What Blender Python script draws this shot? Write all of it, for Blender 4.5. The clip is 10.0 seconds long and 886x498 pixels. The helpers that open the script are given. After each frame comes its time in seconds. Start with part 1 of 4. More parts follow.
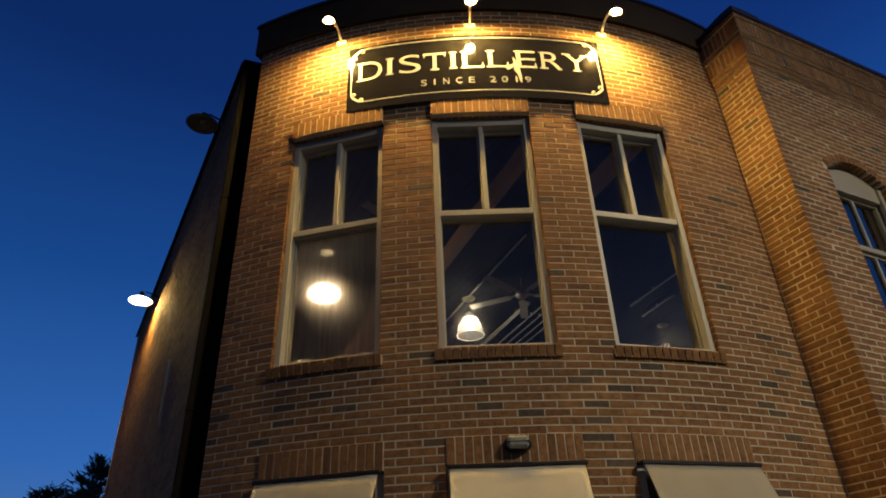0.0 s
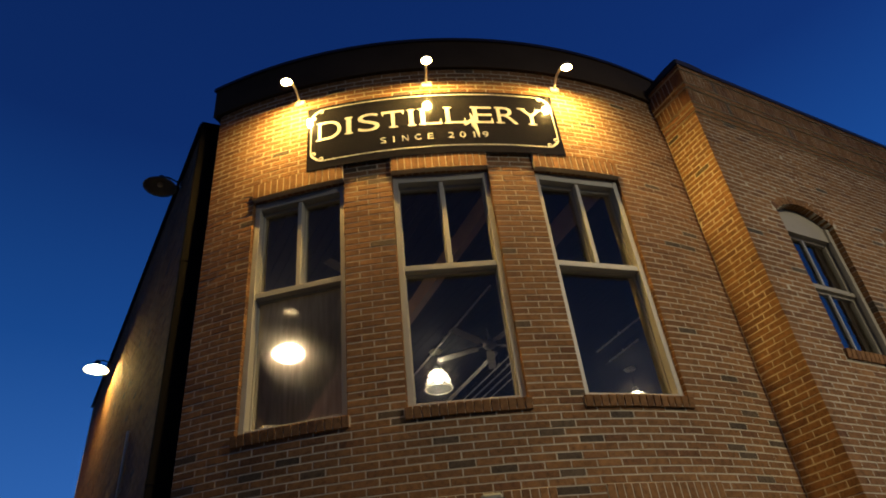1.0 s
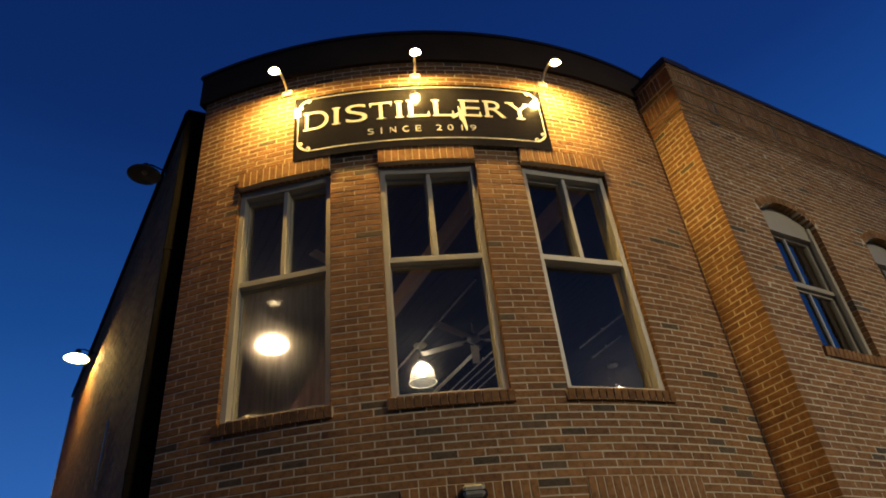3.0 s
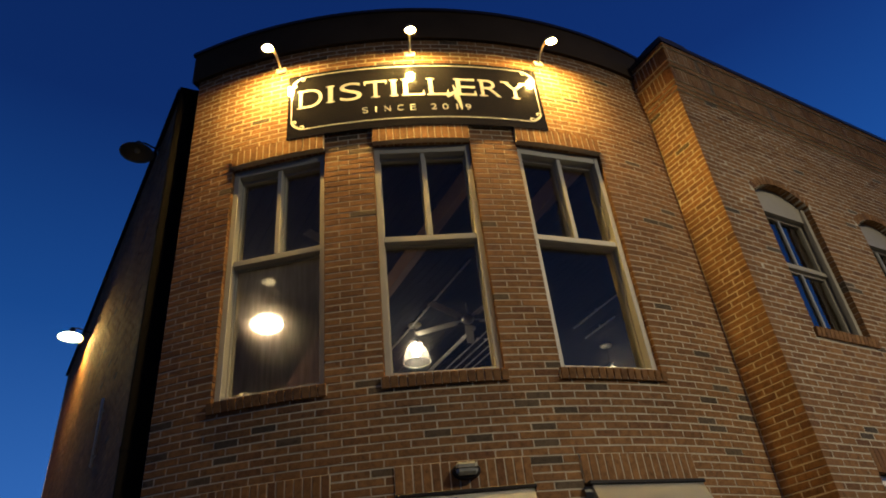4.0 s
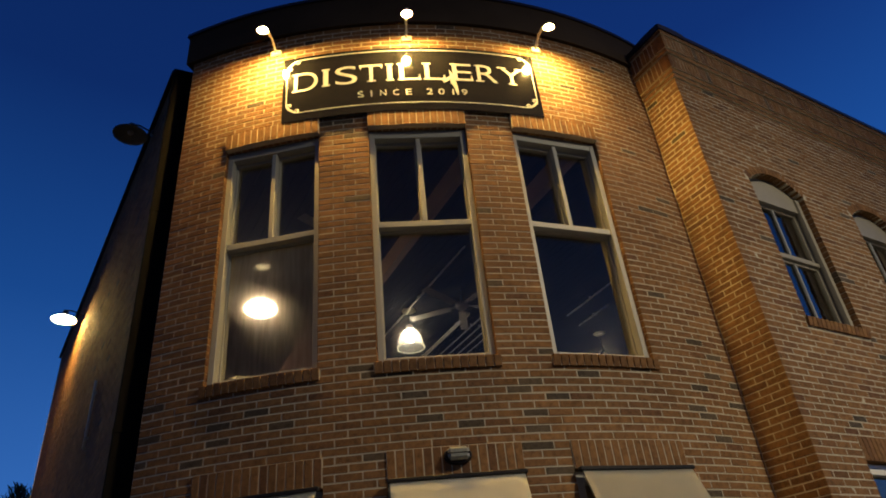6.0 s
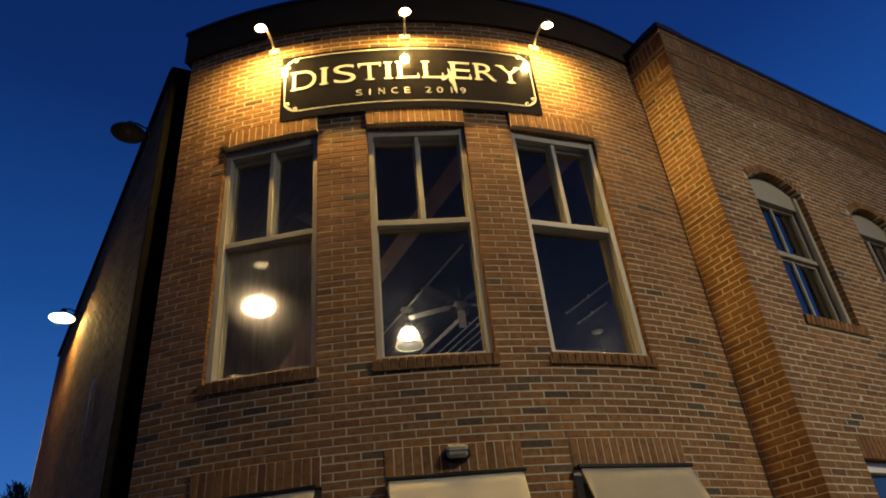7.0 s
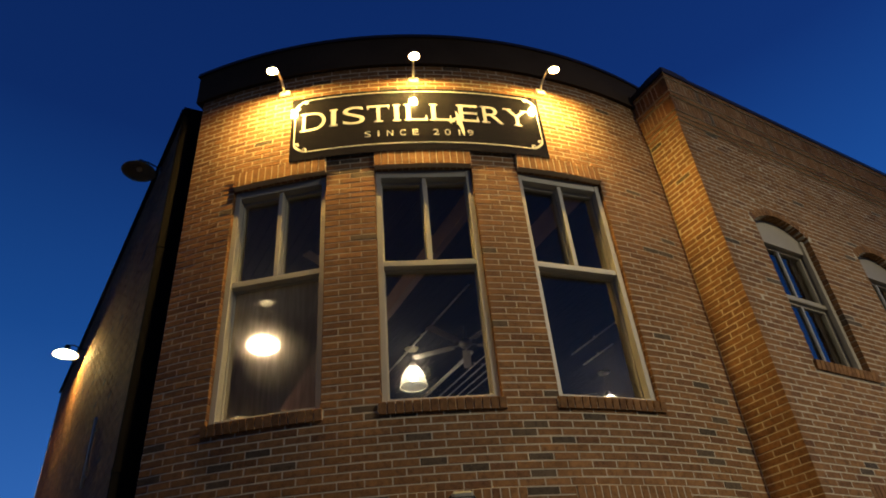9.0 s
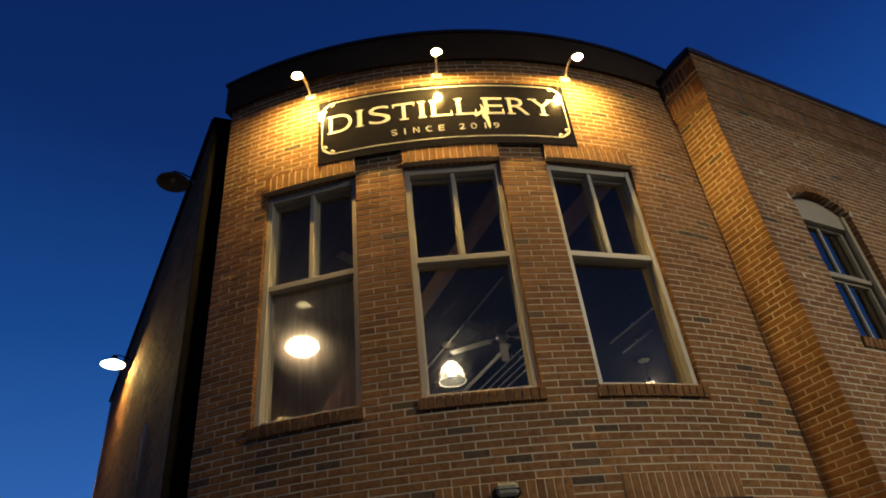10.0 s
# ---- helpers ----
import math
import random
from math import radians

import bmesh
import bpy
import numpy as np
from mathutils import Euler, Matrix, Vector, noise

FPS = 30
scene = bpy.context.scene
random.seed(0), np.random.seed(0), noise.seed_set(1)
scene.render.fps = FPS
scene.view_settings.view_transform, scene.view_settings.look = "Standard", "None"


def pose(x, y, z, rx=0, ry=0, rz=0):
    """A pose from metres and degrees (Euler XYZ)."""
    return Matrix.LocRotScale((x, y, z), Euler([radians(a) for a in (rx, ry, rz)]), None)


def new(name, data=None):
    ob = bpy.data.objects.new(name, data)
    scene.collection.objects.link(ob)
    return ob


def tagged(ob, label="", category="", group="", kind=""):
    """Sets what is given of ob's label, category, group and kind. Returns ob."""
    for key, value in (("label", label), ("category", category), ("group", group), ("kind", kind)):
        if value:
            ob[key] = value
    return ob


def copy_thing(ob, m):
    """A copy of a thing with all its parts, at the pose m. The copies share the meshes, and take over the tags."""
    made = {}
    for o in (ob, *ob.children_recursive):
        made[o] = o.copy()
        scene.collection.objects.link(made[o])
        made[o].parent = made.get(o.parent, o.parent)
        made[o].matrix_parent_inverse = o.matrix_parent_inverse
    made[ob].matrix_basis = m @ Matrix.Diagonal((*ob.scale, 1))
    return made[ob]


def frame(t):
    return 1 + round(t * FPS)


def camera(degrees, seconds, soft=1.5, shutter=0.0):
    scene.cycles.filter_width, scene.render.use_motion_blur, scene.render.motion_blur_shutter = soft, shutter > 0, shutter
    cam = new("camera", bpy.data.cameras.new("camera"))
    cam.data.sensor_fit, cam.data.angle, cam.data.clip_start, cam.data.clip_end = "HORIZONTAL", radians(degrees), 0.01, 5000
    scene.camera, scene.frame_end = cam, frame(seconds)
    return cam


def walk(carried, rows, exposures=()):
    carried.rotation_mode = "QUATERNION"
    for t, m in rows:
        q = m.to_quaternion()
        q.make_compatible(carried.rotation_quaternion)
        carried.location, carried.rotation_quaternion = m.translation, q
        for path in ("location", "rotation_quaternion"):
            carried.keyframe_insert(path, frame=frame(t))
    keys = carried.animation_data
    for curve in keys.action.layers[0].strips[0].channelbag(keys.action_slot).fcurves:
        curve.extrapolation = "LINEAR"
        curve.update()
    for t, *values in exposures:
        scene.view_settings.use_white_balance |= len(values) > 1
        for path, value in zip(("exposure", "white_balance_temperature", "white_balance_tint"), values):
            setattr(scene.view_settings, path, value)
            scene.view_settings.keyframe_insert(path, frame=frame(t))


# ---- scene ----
cam = camera(67.06, 10.0, soft=1.85)
# seconds, eye x y z, yaw, pitch up, roll to the left
ROWS = [
    (0.0, -0.461, -4.890, 1.598, -0.65, 30.74, -2.23),
    (0.5, -0.456, -4.897, 1.611, -2.63, 32.51, -4.79),
    (1.0, -0.464, -4.903, 1.632, -4.73, 34.84, -6.70),
    (1.5, -0.472, -4.905, 1.632, -5.94, 35.90, -6.16),
    (2.0, -0.471, -4.906, 1.626, -6.05, 35.80, -6.07),
    (2.5, -0.466, -4.896, 1.616, -5.95, 35.21, -6.39),
    (4.0, -0.457, -4.881, 1.599, -6.40, 32.64, -6.46),
    (4.5, -0.455, -4.872, 1.599, -6.56, 32.23, -6.17),
    (5.0, -0.458, -4.875, 1.598, -6.66, 31.94, -6.05),
    (5.5, -0.450, -4.873, 1.597, -6.68, 31.66, -6.00),
    (7.0, -0.446, -4.872, 1.596, -6.84, 31.30, -6.09),
    (7.5, -0.450, -4.872, 1.601, -6.99, 31.57, -6.01),
    (8.0, -0.449, -4.882, 1.613, -7.19, 32.70, -5.57),
    (8.5, -0.456, -4.883, 1.626, -7.21, 34.13, -5.51),
    (9.0, -0.466, -4.889, 1.627, -6.78, 34.52, -5.54),
    (9.5, -0.475, -4.891, 1.617, -5.87, 34.80, -6.17),
    (10.0, -0.469, -4.893, 1.614, -3.43, 34.43, -6.57),
]
walk(cam, [(t, pose(x, y, z, 90 + pitch, 0, yaw) @ pose(0, 0, 0, 0, 0, roll)) for t, x, y, z, yaw, pitch, roll in ROWS])

# ---- world and light ----
Z0 = 3.6          # height of the upper window sills
R = 5.62          # radius of the round front, its axis at (0, R)
world = bpy.data.worlds.new("dusk")
scene.world = world
world.use_nodes = True
wn = world.node_tree
wn.nodes.clear()


def node(tree, kind, at=(0, 0), **values):
    n = tree.nodes.new(kind)
    for k, v in values.items():
        n.inputs[k].default_value = v
    return n


def ramp(tree, stops):
    n = tree.nodes.new("ShaderNodeValToRGB")
    while len(n.color_ramp.elements) < len(stops):
        n.color_ramp.elements.new(0.5)
    for e, (p, col) in zip(n.color_ramp.elements, stops):
        e.position, e.color = p, (*col, 1)
    return n


SKY_STRENGTH = 1.0
tc = wn.nodes.new("ShaderNodeTexCoord")
sep = wn.nodes.new("ShaderNodeSeparateXYZ")
wn.links.new(tc.outputs["Generated"], sep.inputs[0])
sky = ramp(wn, [(0.0, (0.02, 0.03, 0.05)), (0.08, (0.082, 0.20, 0.46)), (0.22, (0.032, 0.142, 0.48)),
                (0.45, (0.0098, 0.068, 0.285)), (0.68, (0.0042, 0.025, 0.138)), (1.0, (0.0026, 0.014, 0.085))])
wn.links.new(sep.outputs["Z"], sky.inputs[0])
# the afterglow lies ahead of the street; the sky behind it is darker
side = wn.nodes.new("ShaderNodeMath")
side.operation = "MULTIPLY_ADD"
side.inputs[1].default_value, side.inputs[2].default_value = 0.5, 0.5
wn.links.new(sep.outputs["Y"], side.inputs[0])
dim = ramp(wn, [(0.0, (0.80, 0.40, 0.30)), (0.25, (0.80, 0.45, 0.36)), (0.6, (1, 1, 1)), (1.0, (1, 1, 1))])
wn.links.new(side.outputs[0], dim.inputs[0])
both = wn.nodes.new("ShaderNodeMix")
both.data_type, both.blend_type = "RGBA", "MULTIPLY"
both.inputs["Factor"].default_value = 1.0
tilt = node(wn, "ShaderNodeVectorMath")
tilt.operation = "SCALE"
grow = wn.nodes.new("ShaderNodeMath")
grow.operation = "MULTIPLY_ADD"
grow.inputs[1].default_value, grow.inputs[2].default_value = 0.34, 1.06
wn.links.new(sep.outputs["X"], grow.inputs[0])
wn.links.new(sky.outputs[0], tilt.inputs[0])
wn.links.new(grow.outputs[0], tilt.inputs["Scale"])
wn.links.new(tilt.outputs[0], both.inputs["A"])
wn.links.new(dim.outputs[0], both.inputs["B"])
bg = node(wn, "ShaderNodeBackground", Strength=SKY_STRENGTH)
wn.links.new(both.outputs["Result"], bg.inputs["Color"])
wo = wn.nodes.new("ShaderNodeOutputWorld")
wn.links.new(bg.outputs[0], wo.inputs[0])

STREET = (6.6, -5.9, 8.5)        # unseen street lamp heads that light the front and, as added fill, the side
# no lamp is known here; added to warm the dark side wall
WEST_FILL = (-17.0, 5.0, 8.6)
for place, watts in ((STREET, 820.0), (WEST_FILL, 70.0)):
    ld = bpy.data.lights.new("unseen_street_light", "AREA")
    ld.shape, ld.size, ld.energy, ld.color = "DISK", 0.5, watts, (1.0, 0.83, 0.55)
    lo = new("unseen_street_light", ld)
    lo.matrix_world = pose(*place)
BULB, WALL_BULB, PENDANT, BELL = 3900.0, 2200.0, 20.0, 260.0


# ---- materials ----
def material(name):
    m = bpy.data.materials.new(name)
    m.use_nodes = True
    t = m.node_tree
    return m, t, t.nodes["Principled BSDF"]


def plain(name, col, rough=0.6, metal=0.0, vary=0.15, scale=6.0, bump=0.1, fine=90.0, coat=0.0):
    """Paint, metal or cloth: two scales of variation and a fine relief."""
    m, t, b = material(name)
    co = t.nodes.new("ShaderNodeTexCoord")
    n1, n2 = node(t, "ShaderNodeTexNoise", Scale=scale, Detail=5.0), node(t, "ShaderNodeTexNoise", Scale=fine, Detail=3.0)
    for n in (n1, n2):
        t.links.new(co.outputs["Object"], n.inputs["Vector"])
    r = ramp(t, [(0.3, tuple(c * (1 - vary) for c in col)), (0.7, tuple(min(1, c * (1 + vary)) for c in col))])
    add = t.nodes.new("ShaderNodeMath")
    add.operation = "MULTIPLY_ADD"
    add.inputs[1].default_value, add.inputs[2].default_value = 0.35, 0.0
    t.links.new(n2.outputs["Fac"], add.inputs[0])
    mix = t.nodes.new("ShaderNodeMath")
    mix.operation = "MULTIPLY_ADD"
    mix.inputs[1].default_value = 0.65
    t.links.new(n1.outputs["Fac"], mix.inputs[0])
    t.links.new(add.outputs[0], mix.inputs[2])
    t.links.new(mix.outputs[0], r.inputs[0])
    t.links.new(r.outputs[0], b.inputs["Base Color"])
    b.inputs["Roughness"].default_value, b.inputs["Metallic"].default_value = rough, metal
    b.inputs["Coat Weight"].default_value = coat
    if rough > 0.75:
        b.inputs["Specular IOR Level"].default_value = 0.12
    if bump:
        bp = node(t, "ShaderNodeBump", Strength=bump, Distance=0.004)
        t.links.new(n2.outputs["Fac"], bp.inputs["Height"])
        t.links.new(bp.outputs[0], b.inputs["Normal"])
    return m


def brick_material(name, stops, rough=0.85):
    """Fired clay: a tone of its own for each brick, mottling, sandy relief."""
    m, t, b = material(name)
    info, geo, co = t.nodes.new("ShaderNodeObjectInfo"), t.nodes.new("ShaderNodeNewGeometry"), t.nodes.new("ShaderNodeTexCoord")
    s = t.nodes.new("ShaderNodeMath")
    s.operation = "ADD"
    t.links.new(info.outputs["Random"], s.inputs[0])
    t.links.new(geo.outputs["Random Per Island"], s.inputs[1])
    fr = t.nodes.new("ShaderNodeMath")
    fr.operation = "FRACT"
    t.links.new(s.outputs[0], fr.inputs[0])
    tone = ramp(t, stops)
    t.links.new(fr.outputs[0], tone.inputs[0])
    n1 = node(t, "ShaderNodeTexNoise", Scale=22.0, Detail=6.0, Roughness=0.7)
    n2 = node(t, "ShaderNodeTexNoise", Scale=130.0, Detail=4.0)
    n3 = node(t, "ShaderNodeTexNoise", Scale=0.9, Detail=3.0)
    for n in (n1, n2, n3):
        t.links.new(geo.outputs["Position"], n.inputs["Vector"])
    mot = ramp(t, [(0.28, (0.50, 0.48, 0.46)), (0.5, (1, 1, 1)), (0.72, (1.35, 1.30, 1.20))])
    t.links.new(n1.outputs["Fac"], mot.inputs[0])
    mul = t.nodes.new("ShaderNodeMix")
    mul.data_type, mul.blend_type = "RGBA", "MULTIPLY"
    mul.inputs["Factor"].default_value = 1.0
    t.links.new(tone.outputs[0], mul.inputs["A"])
    t.links.new(mot.outputs[0], mul.inputs["B"])
    grime = ramp(t, [(0.35, (0.78, 0.76, 0.74)), (0.65, (1.08, 1.07, 1.05))])
    t.links.new(n3.outputs["Fac"], grime.inputs[0])
    mul2 = t.nodes.new("ShaderNodeMix")
    mul2.data_type, mul2.blend_type = "RGBA", "MULTIPLY"
    mul2.inputs["Factor"].default_value = 0.7
    t.links.new(mul.outputs["Result"], mul2.inputs["A"])
    t.links.new(grime.outputs[0], mul2.inputs["B"])
    t.links.new(mul2.outputs["Result"], b.inputs["Base Color"])
    b.inputs["Roughness"].default_value = rough
    b.inputs["Specular IOR Level"].default_value = 0.12
    h = t.nodes.new("ShaderNodeMath")
    h.operation = "ADD"
    t.links.new(n1.outputs["Fac"], h.inputs[0])
    t.links.new(n2.outputs["Fac"], h.inputs[1])
    bp = node(t, "ShaderNodeBump", Strength=0.55, Distance=0.004)
    t.links.new(h.outputs[0], bp.inputs["Height"])
    t.links.new(bp.outputs[0], b.inputs["Normal"])
    return m


def glow(name, col, strength):
    m, t, b = material(name)
    b.inputs["Base Color"].default_value = (*col, 1)
    b.inputs["Emission Color"].default_value = (*col, 1)
    b.inputs["Emission Strength"].default_value = strength
    return m


def glass_material(name, dirt=0.0, ior=1.75):
    """A clear pane: see-through, mirroring by Fresnel, with streaks of dust that scatter light."""
    m, t, b = material(name)
    t.nodes.remove(b)
    out = t.nodes["Material Output"]
    tr = node(t, "ShaderNodeBsdfTransparent", Color=(0.80, 0.84, 0.84, 1))
    gl = node(t, "ShaderNodeBsdfGlossy", Roughness=0.015, Color=(1, 1, 1, 1))
    fre = node(t, "ShaderNodeFresnel", IOR=ior)
    mx = t.nodes.new("ShaderNodeMixShader")
    t.links.new(fre.outputs[0], mx.inputs[0])
    t.links.new(tr.outputs[0], mx.inputs[1])
    t.links.new(gl.outputs[0], mx.inputs[2])
    last = mx
    if dirt:
        co = t.nodes.new("ShaderNodeTexCoord")
        mp = t.nodes.new("ShaderNodeMapping")
        mp.inputs["Scale"].default_value = (13, 13, 1.6)
        t.links.new(co.outputs["Object"], mp.inputs["Vector"])
        n = node(t, "ShaderNodeTexNoise", Scale=2.0, Detail=5.0)
        t.links.new(mp.outputs[0], n.inputs["Vector"])
        rp = ramp(t, [(0.36, (dirt * 0.6,) * 3), (0.7, (dirt,) * 3)])
        t.links.new(n.outputs["Fac"], rp.inputs[0])
        tl = node(t, "ShaderNodeBsdfTranslucent", Color=(0.85, 0.74, 0.60, 1))
        m2 = t.nodes.new("ShaderNodeMixShader")
        t.links.new(rp.outputs[0], m2.inputs[0])
        t.links.new(last.outputs[0], m2.inputs[1])
        t.links.new(tl.outputs[0], m2.inputs[2])
        # a film of grime that spreads a bright lamp behind it into a halo
        film_mix = ramp(t, [(0.34, (dirt * 0.65,) * 3), (0.68, (dirt * 0.9,) * 3)])
        t.links.new(n.outputs["Fac"], film_mix.inputs[0])
        near_a = node(t, "ShaderNodeBsdfRefraction", Roughness=0.95, IOR=1.03, Color=(0.95, 0.88, 0.78, 1))
        near_b = node(t, "ShaderNodeBsdfRefraction", Roughness=0.95, IOR=0.965, Color=(0.95, 0.88, 0.78, 1))
        spread = node(t, "ShaderNodeMixShader", Fac=0.5)
        t.links.new(near_a.outputs[0], spread.inputs[1])
        t.links.new(near_b.outputs[0], spread.inputs[2])
        m3 = t.nodes.new("ShaderNodeMixShader")
        t.links.new(film_mix.outputs[0], m3.inputs[0])
        t.links.new(m2.outputs[0], m3.inputs[1])
        t.links.new(spread.outputs[0], m3.inputs[2])
        last = m3
    t.links.new(last.outputs[0], out.inputs[0])
    return m


M_BRICK = brick_material("red_brown_brick", [(0.0, (0.160, 0.087, 0.046)), (0.25, (0.232, 0.128, 0.060)), (0.55, (0.195, 0.107, 0.050)),
                                             (0.8, (0.262, 0.144, 0.067)), (1.0, (0.136, 0.072, 0.042))])
M_GREY = brick_material("grey_clinker_brick", [(0.0, (0.068, 0.055, 0.042)), (1.0, (0.115, 0.088, 0.062))], 0.75)
M_MORTAR = plain("mortar", (0.47, 0.42, 0.325), 0.95, vary=0.2, scale=5, bump=0.5, fine=220)
# mortar darkened to stand for shade in the recess and on the side wall
M_SHADE_MORTAR = plain("shade_mortar", (0.13, 0.095, 0.065), 0.95, vary=0.25, scale=3, bump=0.5, fine=220)
M_FASCIA = plain("dark_brown_fascia_paint", (0.050, 0.036, 0.024), 0.85, vary=0.3, scale=1.5, bump=0.2)
M_FRAME = plain("taupe_window_paint", (0.33, 0.335, 0.315), 0.45, vary=0.08, scale=4, bump=0.08)
M_FRAME_E = plain("weathered_taupe_paint", (0.30, 0.28, 0.23), 0.55, vary=0.12, scale=4, bump=0.1)
M_COPING = plain("dark_bronze_metal", (0.05, 0.04, 0.032), 0.45, 0.6, vary=0.2, scale=2)
M_BLACK = plain("black_painted_metal", (0.015, 0.014, 0.013), 0.4, 0.3, vary=0.2)
# near-black so the recess it covers reads as shade
M_SHADE_PIPE = plain("shade_black_pipe", (0.005, 0.0047, 0.0043), 0.9, vary=0.3, scale=4)
M_SIGN = plain("glossy_black_sign_panel", (0.012, 0.012, 0.012), 0.08, vary=0.1, scale=3, bump=0.0, coat=0.5)
M_CREAM = plain("cream_sign_paint", (0.43, 0.47, 0.50), 0.35, vary=0.04, scale=9, bump=0.0)
M_LAMPW = plain("cream_enamel", (0.75, 0.72, 0.60), 0.3, vary=0.05, bump=0.0)
M_LAMPG = plain("grey_green_enamel", (0.24, 0.24, 0.19), 0.35, vary=0.1, bump=0.0)
M_CANVAS = plain("cream_canvas", (0.70, 0.69, 0.63), 0.9, vary=0.10, scale=3, bump=0.5, fine=400)
M_WOOD = plain("stained_timber", (0.34, 0.21, 0.13), 0.6, vary=0.3, scale=3, bump=0.3)
M_DARKCEIL = plain("dark_ceiling_paint", (0.020, 0.021, 0.025), 0.9, vary=0.2, scale=2)
M_DRYWALL = plain("dusty_pink_plaster", (0.62, 0.32, 0.26), 0.85, vary=0.06, scale=2)
M_ROOM = plain("dark_room_plaster", (0.22, 0.19, 0.17), 0.85, vary=0.12, scale=2)
M_FLOORW = plain("worn_floorboards", (0.12, 0.08, 0.05), 0.6, vary=0.25, scale=3)
M_GALV = plain("galvanised_steel", (0.42, 0.42, 0.42), 0.35, 0.8, vary=0.15, scale=12)
M_FAN = plain("pale_fan_blade", (0.33, 0.31, 0.28), 0.5, vary=0.1)
M_ASPHALT = plain("asphalt", (0.05, 0.05, 0.052), 0.9, vary=0.25, scale=0.8, bump=0.8, fine=120)
M_PAVE = plain("concrete_paving", (0.19, 0.185, 0.175), 0.9, vary=0.15, scale=1.2, bump=0.5, fine=150)
M_GRAVEL = plain("roof_membrane", (0.08, 0.08, 0.08), 0.9, vary=0.2, scale=2)
M_GLASS = glass_material("window_glass", 0.05, 1.9)
M_GLASS_E = glass_material("coated_window_glass", 0.0, 2.1)
M_CLEAR = material("clear_glass_edge")[0]
M_CLEAR.node_tree.nodes.remove(M_CLEAR.node_tree.nodes["Principled BSDF"])
M_CLEAR.node_tree.links.new(node(M_CLEAR.node_tree, "ShaderNodeBsdfTransparent").outputs[0], M_CLEAR.node_tree.nodes["Material Output"].inputs[0])
M_DUSTY = glass_material("dusty_window_glass", 0.26)
M_BULB = glow("sign_bulb_glow", (1.0, 0.585, 0.135), BULB)
M_BULB2 = glow("wall_bulb_glow", (1.0, 0.66, 0.20), WALL_BULB)
M_PEND = glow("opal_pendant_glow", (1.0, 0.74, 0.44), PENDANT)
M_BELL = glow("bell_bulb_glow", (1.0, 0.86, 0.66), BELL)
M_PALE = plain("pale_grey_paint", (0.62, 0.60, 0.56), 0.5, vary=0.1, scale=8)
M_LENS = plain("smoked_lens", (0.26, 0.27, 0.23), 0.15, vary=0.2, scale=20, bump=0.2)
M_BARK = plain("bark", (0.05, 0.04, 0.03), 0.9)
M_LEAF = plain("dark_foliage", (0.045, 0.06, 0.03), 0.7, vary=0.3)


# ---- mesh helpers ----
def mesh_of(name, verts, faces, mat, smooth=False, index=None):
    me = bpy.data.meshes.new(name)
    me.from_pydata([tuple(v) for v in verts], [], faces)
    for m in (mat if isinstance(mat, (list, tuple)) else [mat]):
        me.materials.append(m)
    if index is not None:
        me.polygons.foreach_set("material_index", index)
    if smooth:
        me.polygons.foreach_set("use_smooth", [True] * len(me.polygons))
    me.update()
    return me


def part(name, bm, mat, parent=None, label="", smooth=False, m=None):
    """Links a bmesh as one mesh object under a thing or under a part."""
    me = bpy.data.meshes.new(name)
    bmesh.ops.recalc_face_normals(bm, faces=bm.faces)
    bm.to_mesh(me)
    bm.free()
    for k in (mat if isinstance(mat, (list, tuple)) else [mat]):
        me.materials.append(k)
    if smooth:
        me.polygons.foreach_set("use_smooth", [True] * len(me.polygons))
    return link(name, me, parent, label, m)


def link(name, me, parent=None, label="", m=None):
    ob = new(name, me)
    if parent is not None:
        ob.parent = parent
    if m is not None:
        ob.matrix_basis = m
    if label:
        tagged(ob, label)
    return ob


def empty(name, m=None, label="", category="", group="", kind=""):
    ob = new(name)
    ob.empty_display_size = 0.1
    if m is not None:
        ob.matrix_basis = m
    return tagged(ob, label, category, group, kind)


def box(bm, x0, x1, y0, y1, z0, z1, bevel=0.0, m=None):
    r = bmesh.ops.create_cube(bm, size=1.0, matrix=Matrix.LocRotScale(((x0 + x1) / 2, (y0 + y1) / 2, (z0 + z1) / 2), None, (x1 - x0, y1 - y0, z1 - z0)))
    vs = r["verts"]
    if bevel:
        es = list({e for v in vs for e in v.link_edges})
        rr = bmesh.ops.bevel(bm, geom=es, offset=bevel, segments=1, affect="EDGES", profile=0.5)
        vs = list({v for f in rr["faces"] for v in f.verts} | {v for v in vs if v.is_valid})
    if m is not None:
        bmesh.ops.transform(bm, matrix=m, verts=vs)
    return bm


def boxes(*rows, bevel=0.0):
    bm = bmesh.new()
    for r in rows:
        box(bm, *r, bevel=bevel)
    return bm


def lathe(profile, n=24, bm=None, m=None, ring=False):
    """A turned form round z from rows of (radius, z)."""
    bm = bm or bmesh.new()
    rings = []
    for r, z in profile:
        rings.append([bm.verts.new((r * math.cos(2 * math.pi * i / n), r * math.sin(2 * math.pi * i / n), z)) for i in range(n)])
    for a, b in zip(rings, rings[1:]):
        for i in range(n):
            bm.faces.new((a[i], a[(i + 1) % n], b[(i + 1) % n], b[i]))
    if ring:
        for i in range(n):
            bm.faces.new((rings[-1][i], rings[-1][(i + 1) % n], rings[0][(i + 1) % n], rings[0][i]))
    if profile[0][0] > 1e-4 and not ring:
        bm.faces.new(rings[0])
    if profile[-1][0] > 1e-4 and not ring:
        bm.faces.new(rings[-1])
    if m is not None:
        bmesh.ops.transform(bm, matrix=m, verts=[v for r in rings for v in r])
    bmesh.ops.remove_doubles(bm, verts=bm.verts, dist=1e-5)
    return bm


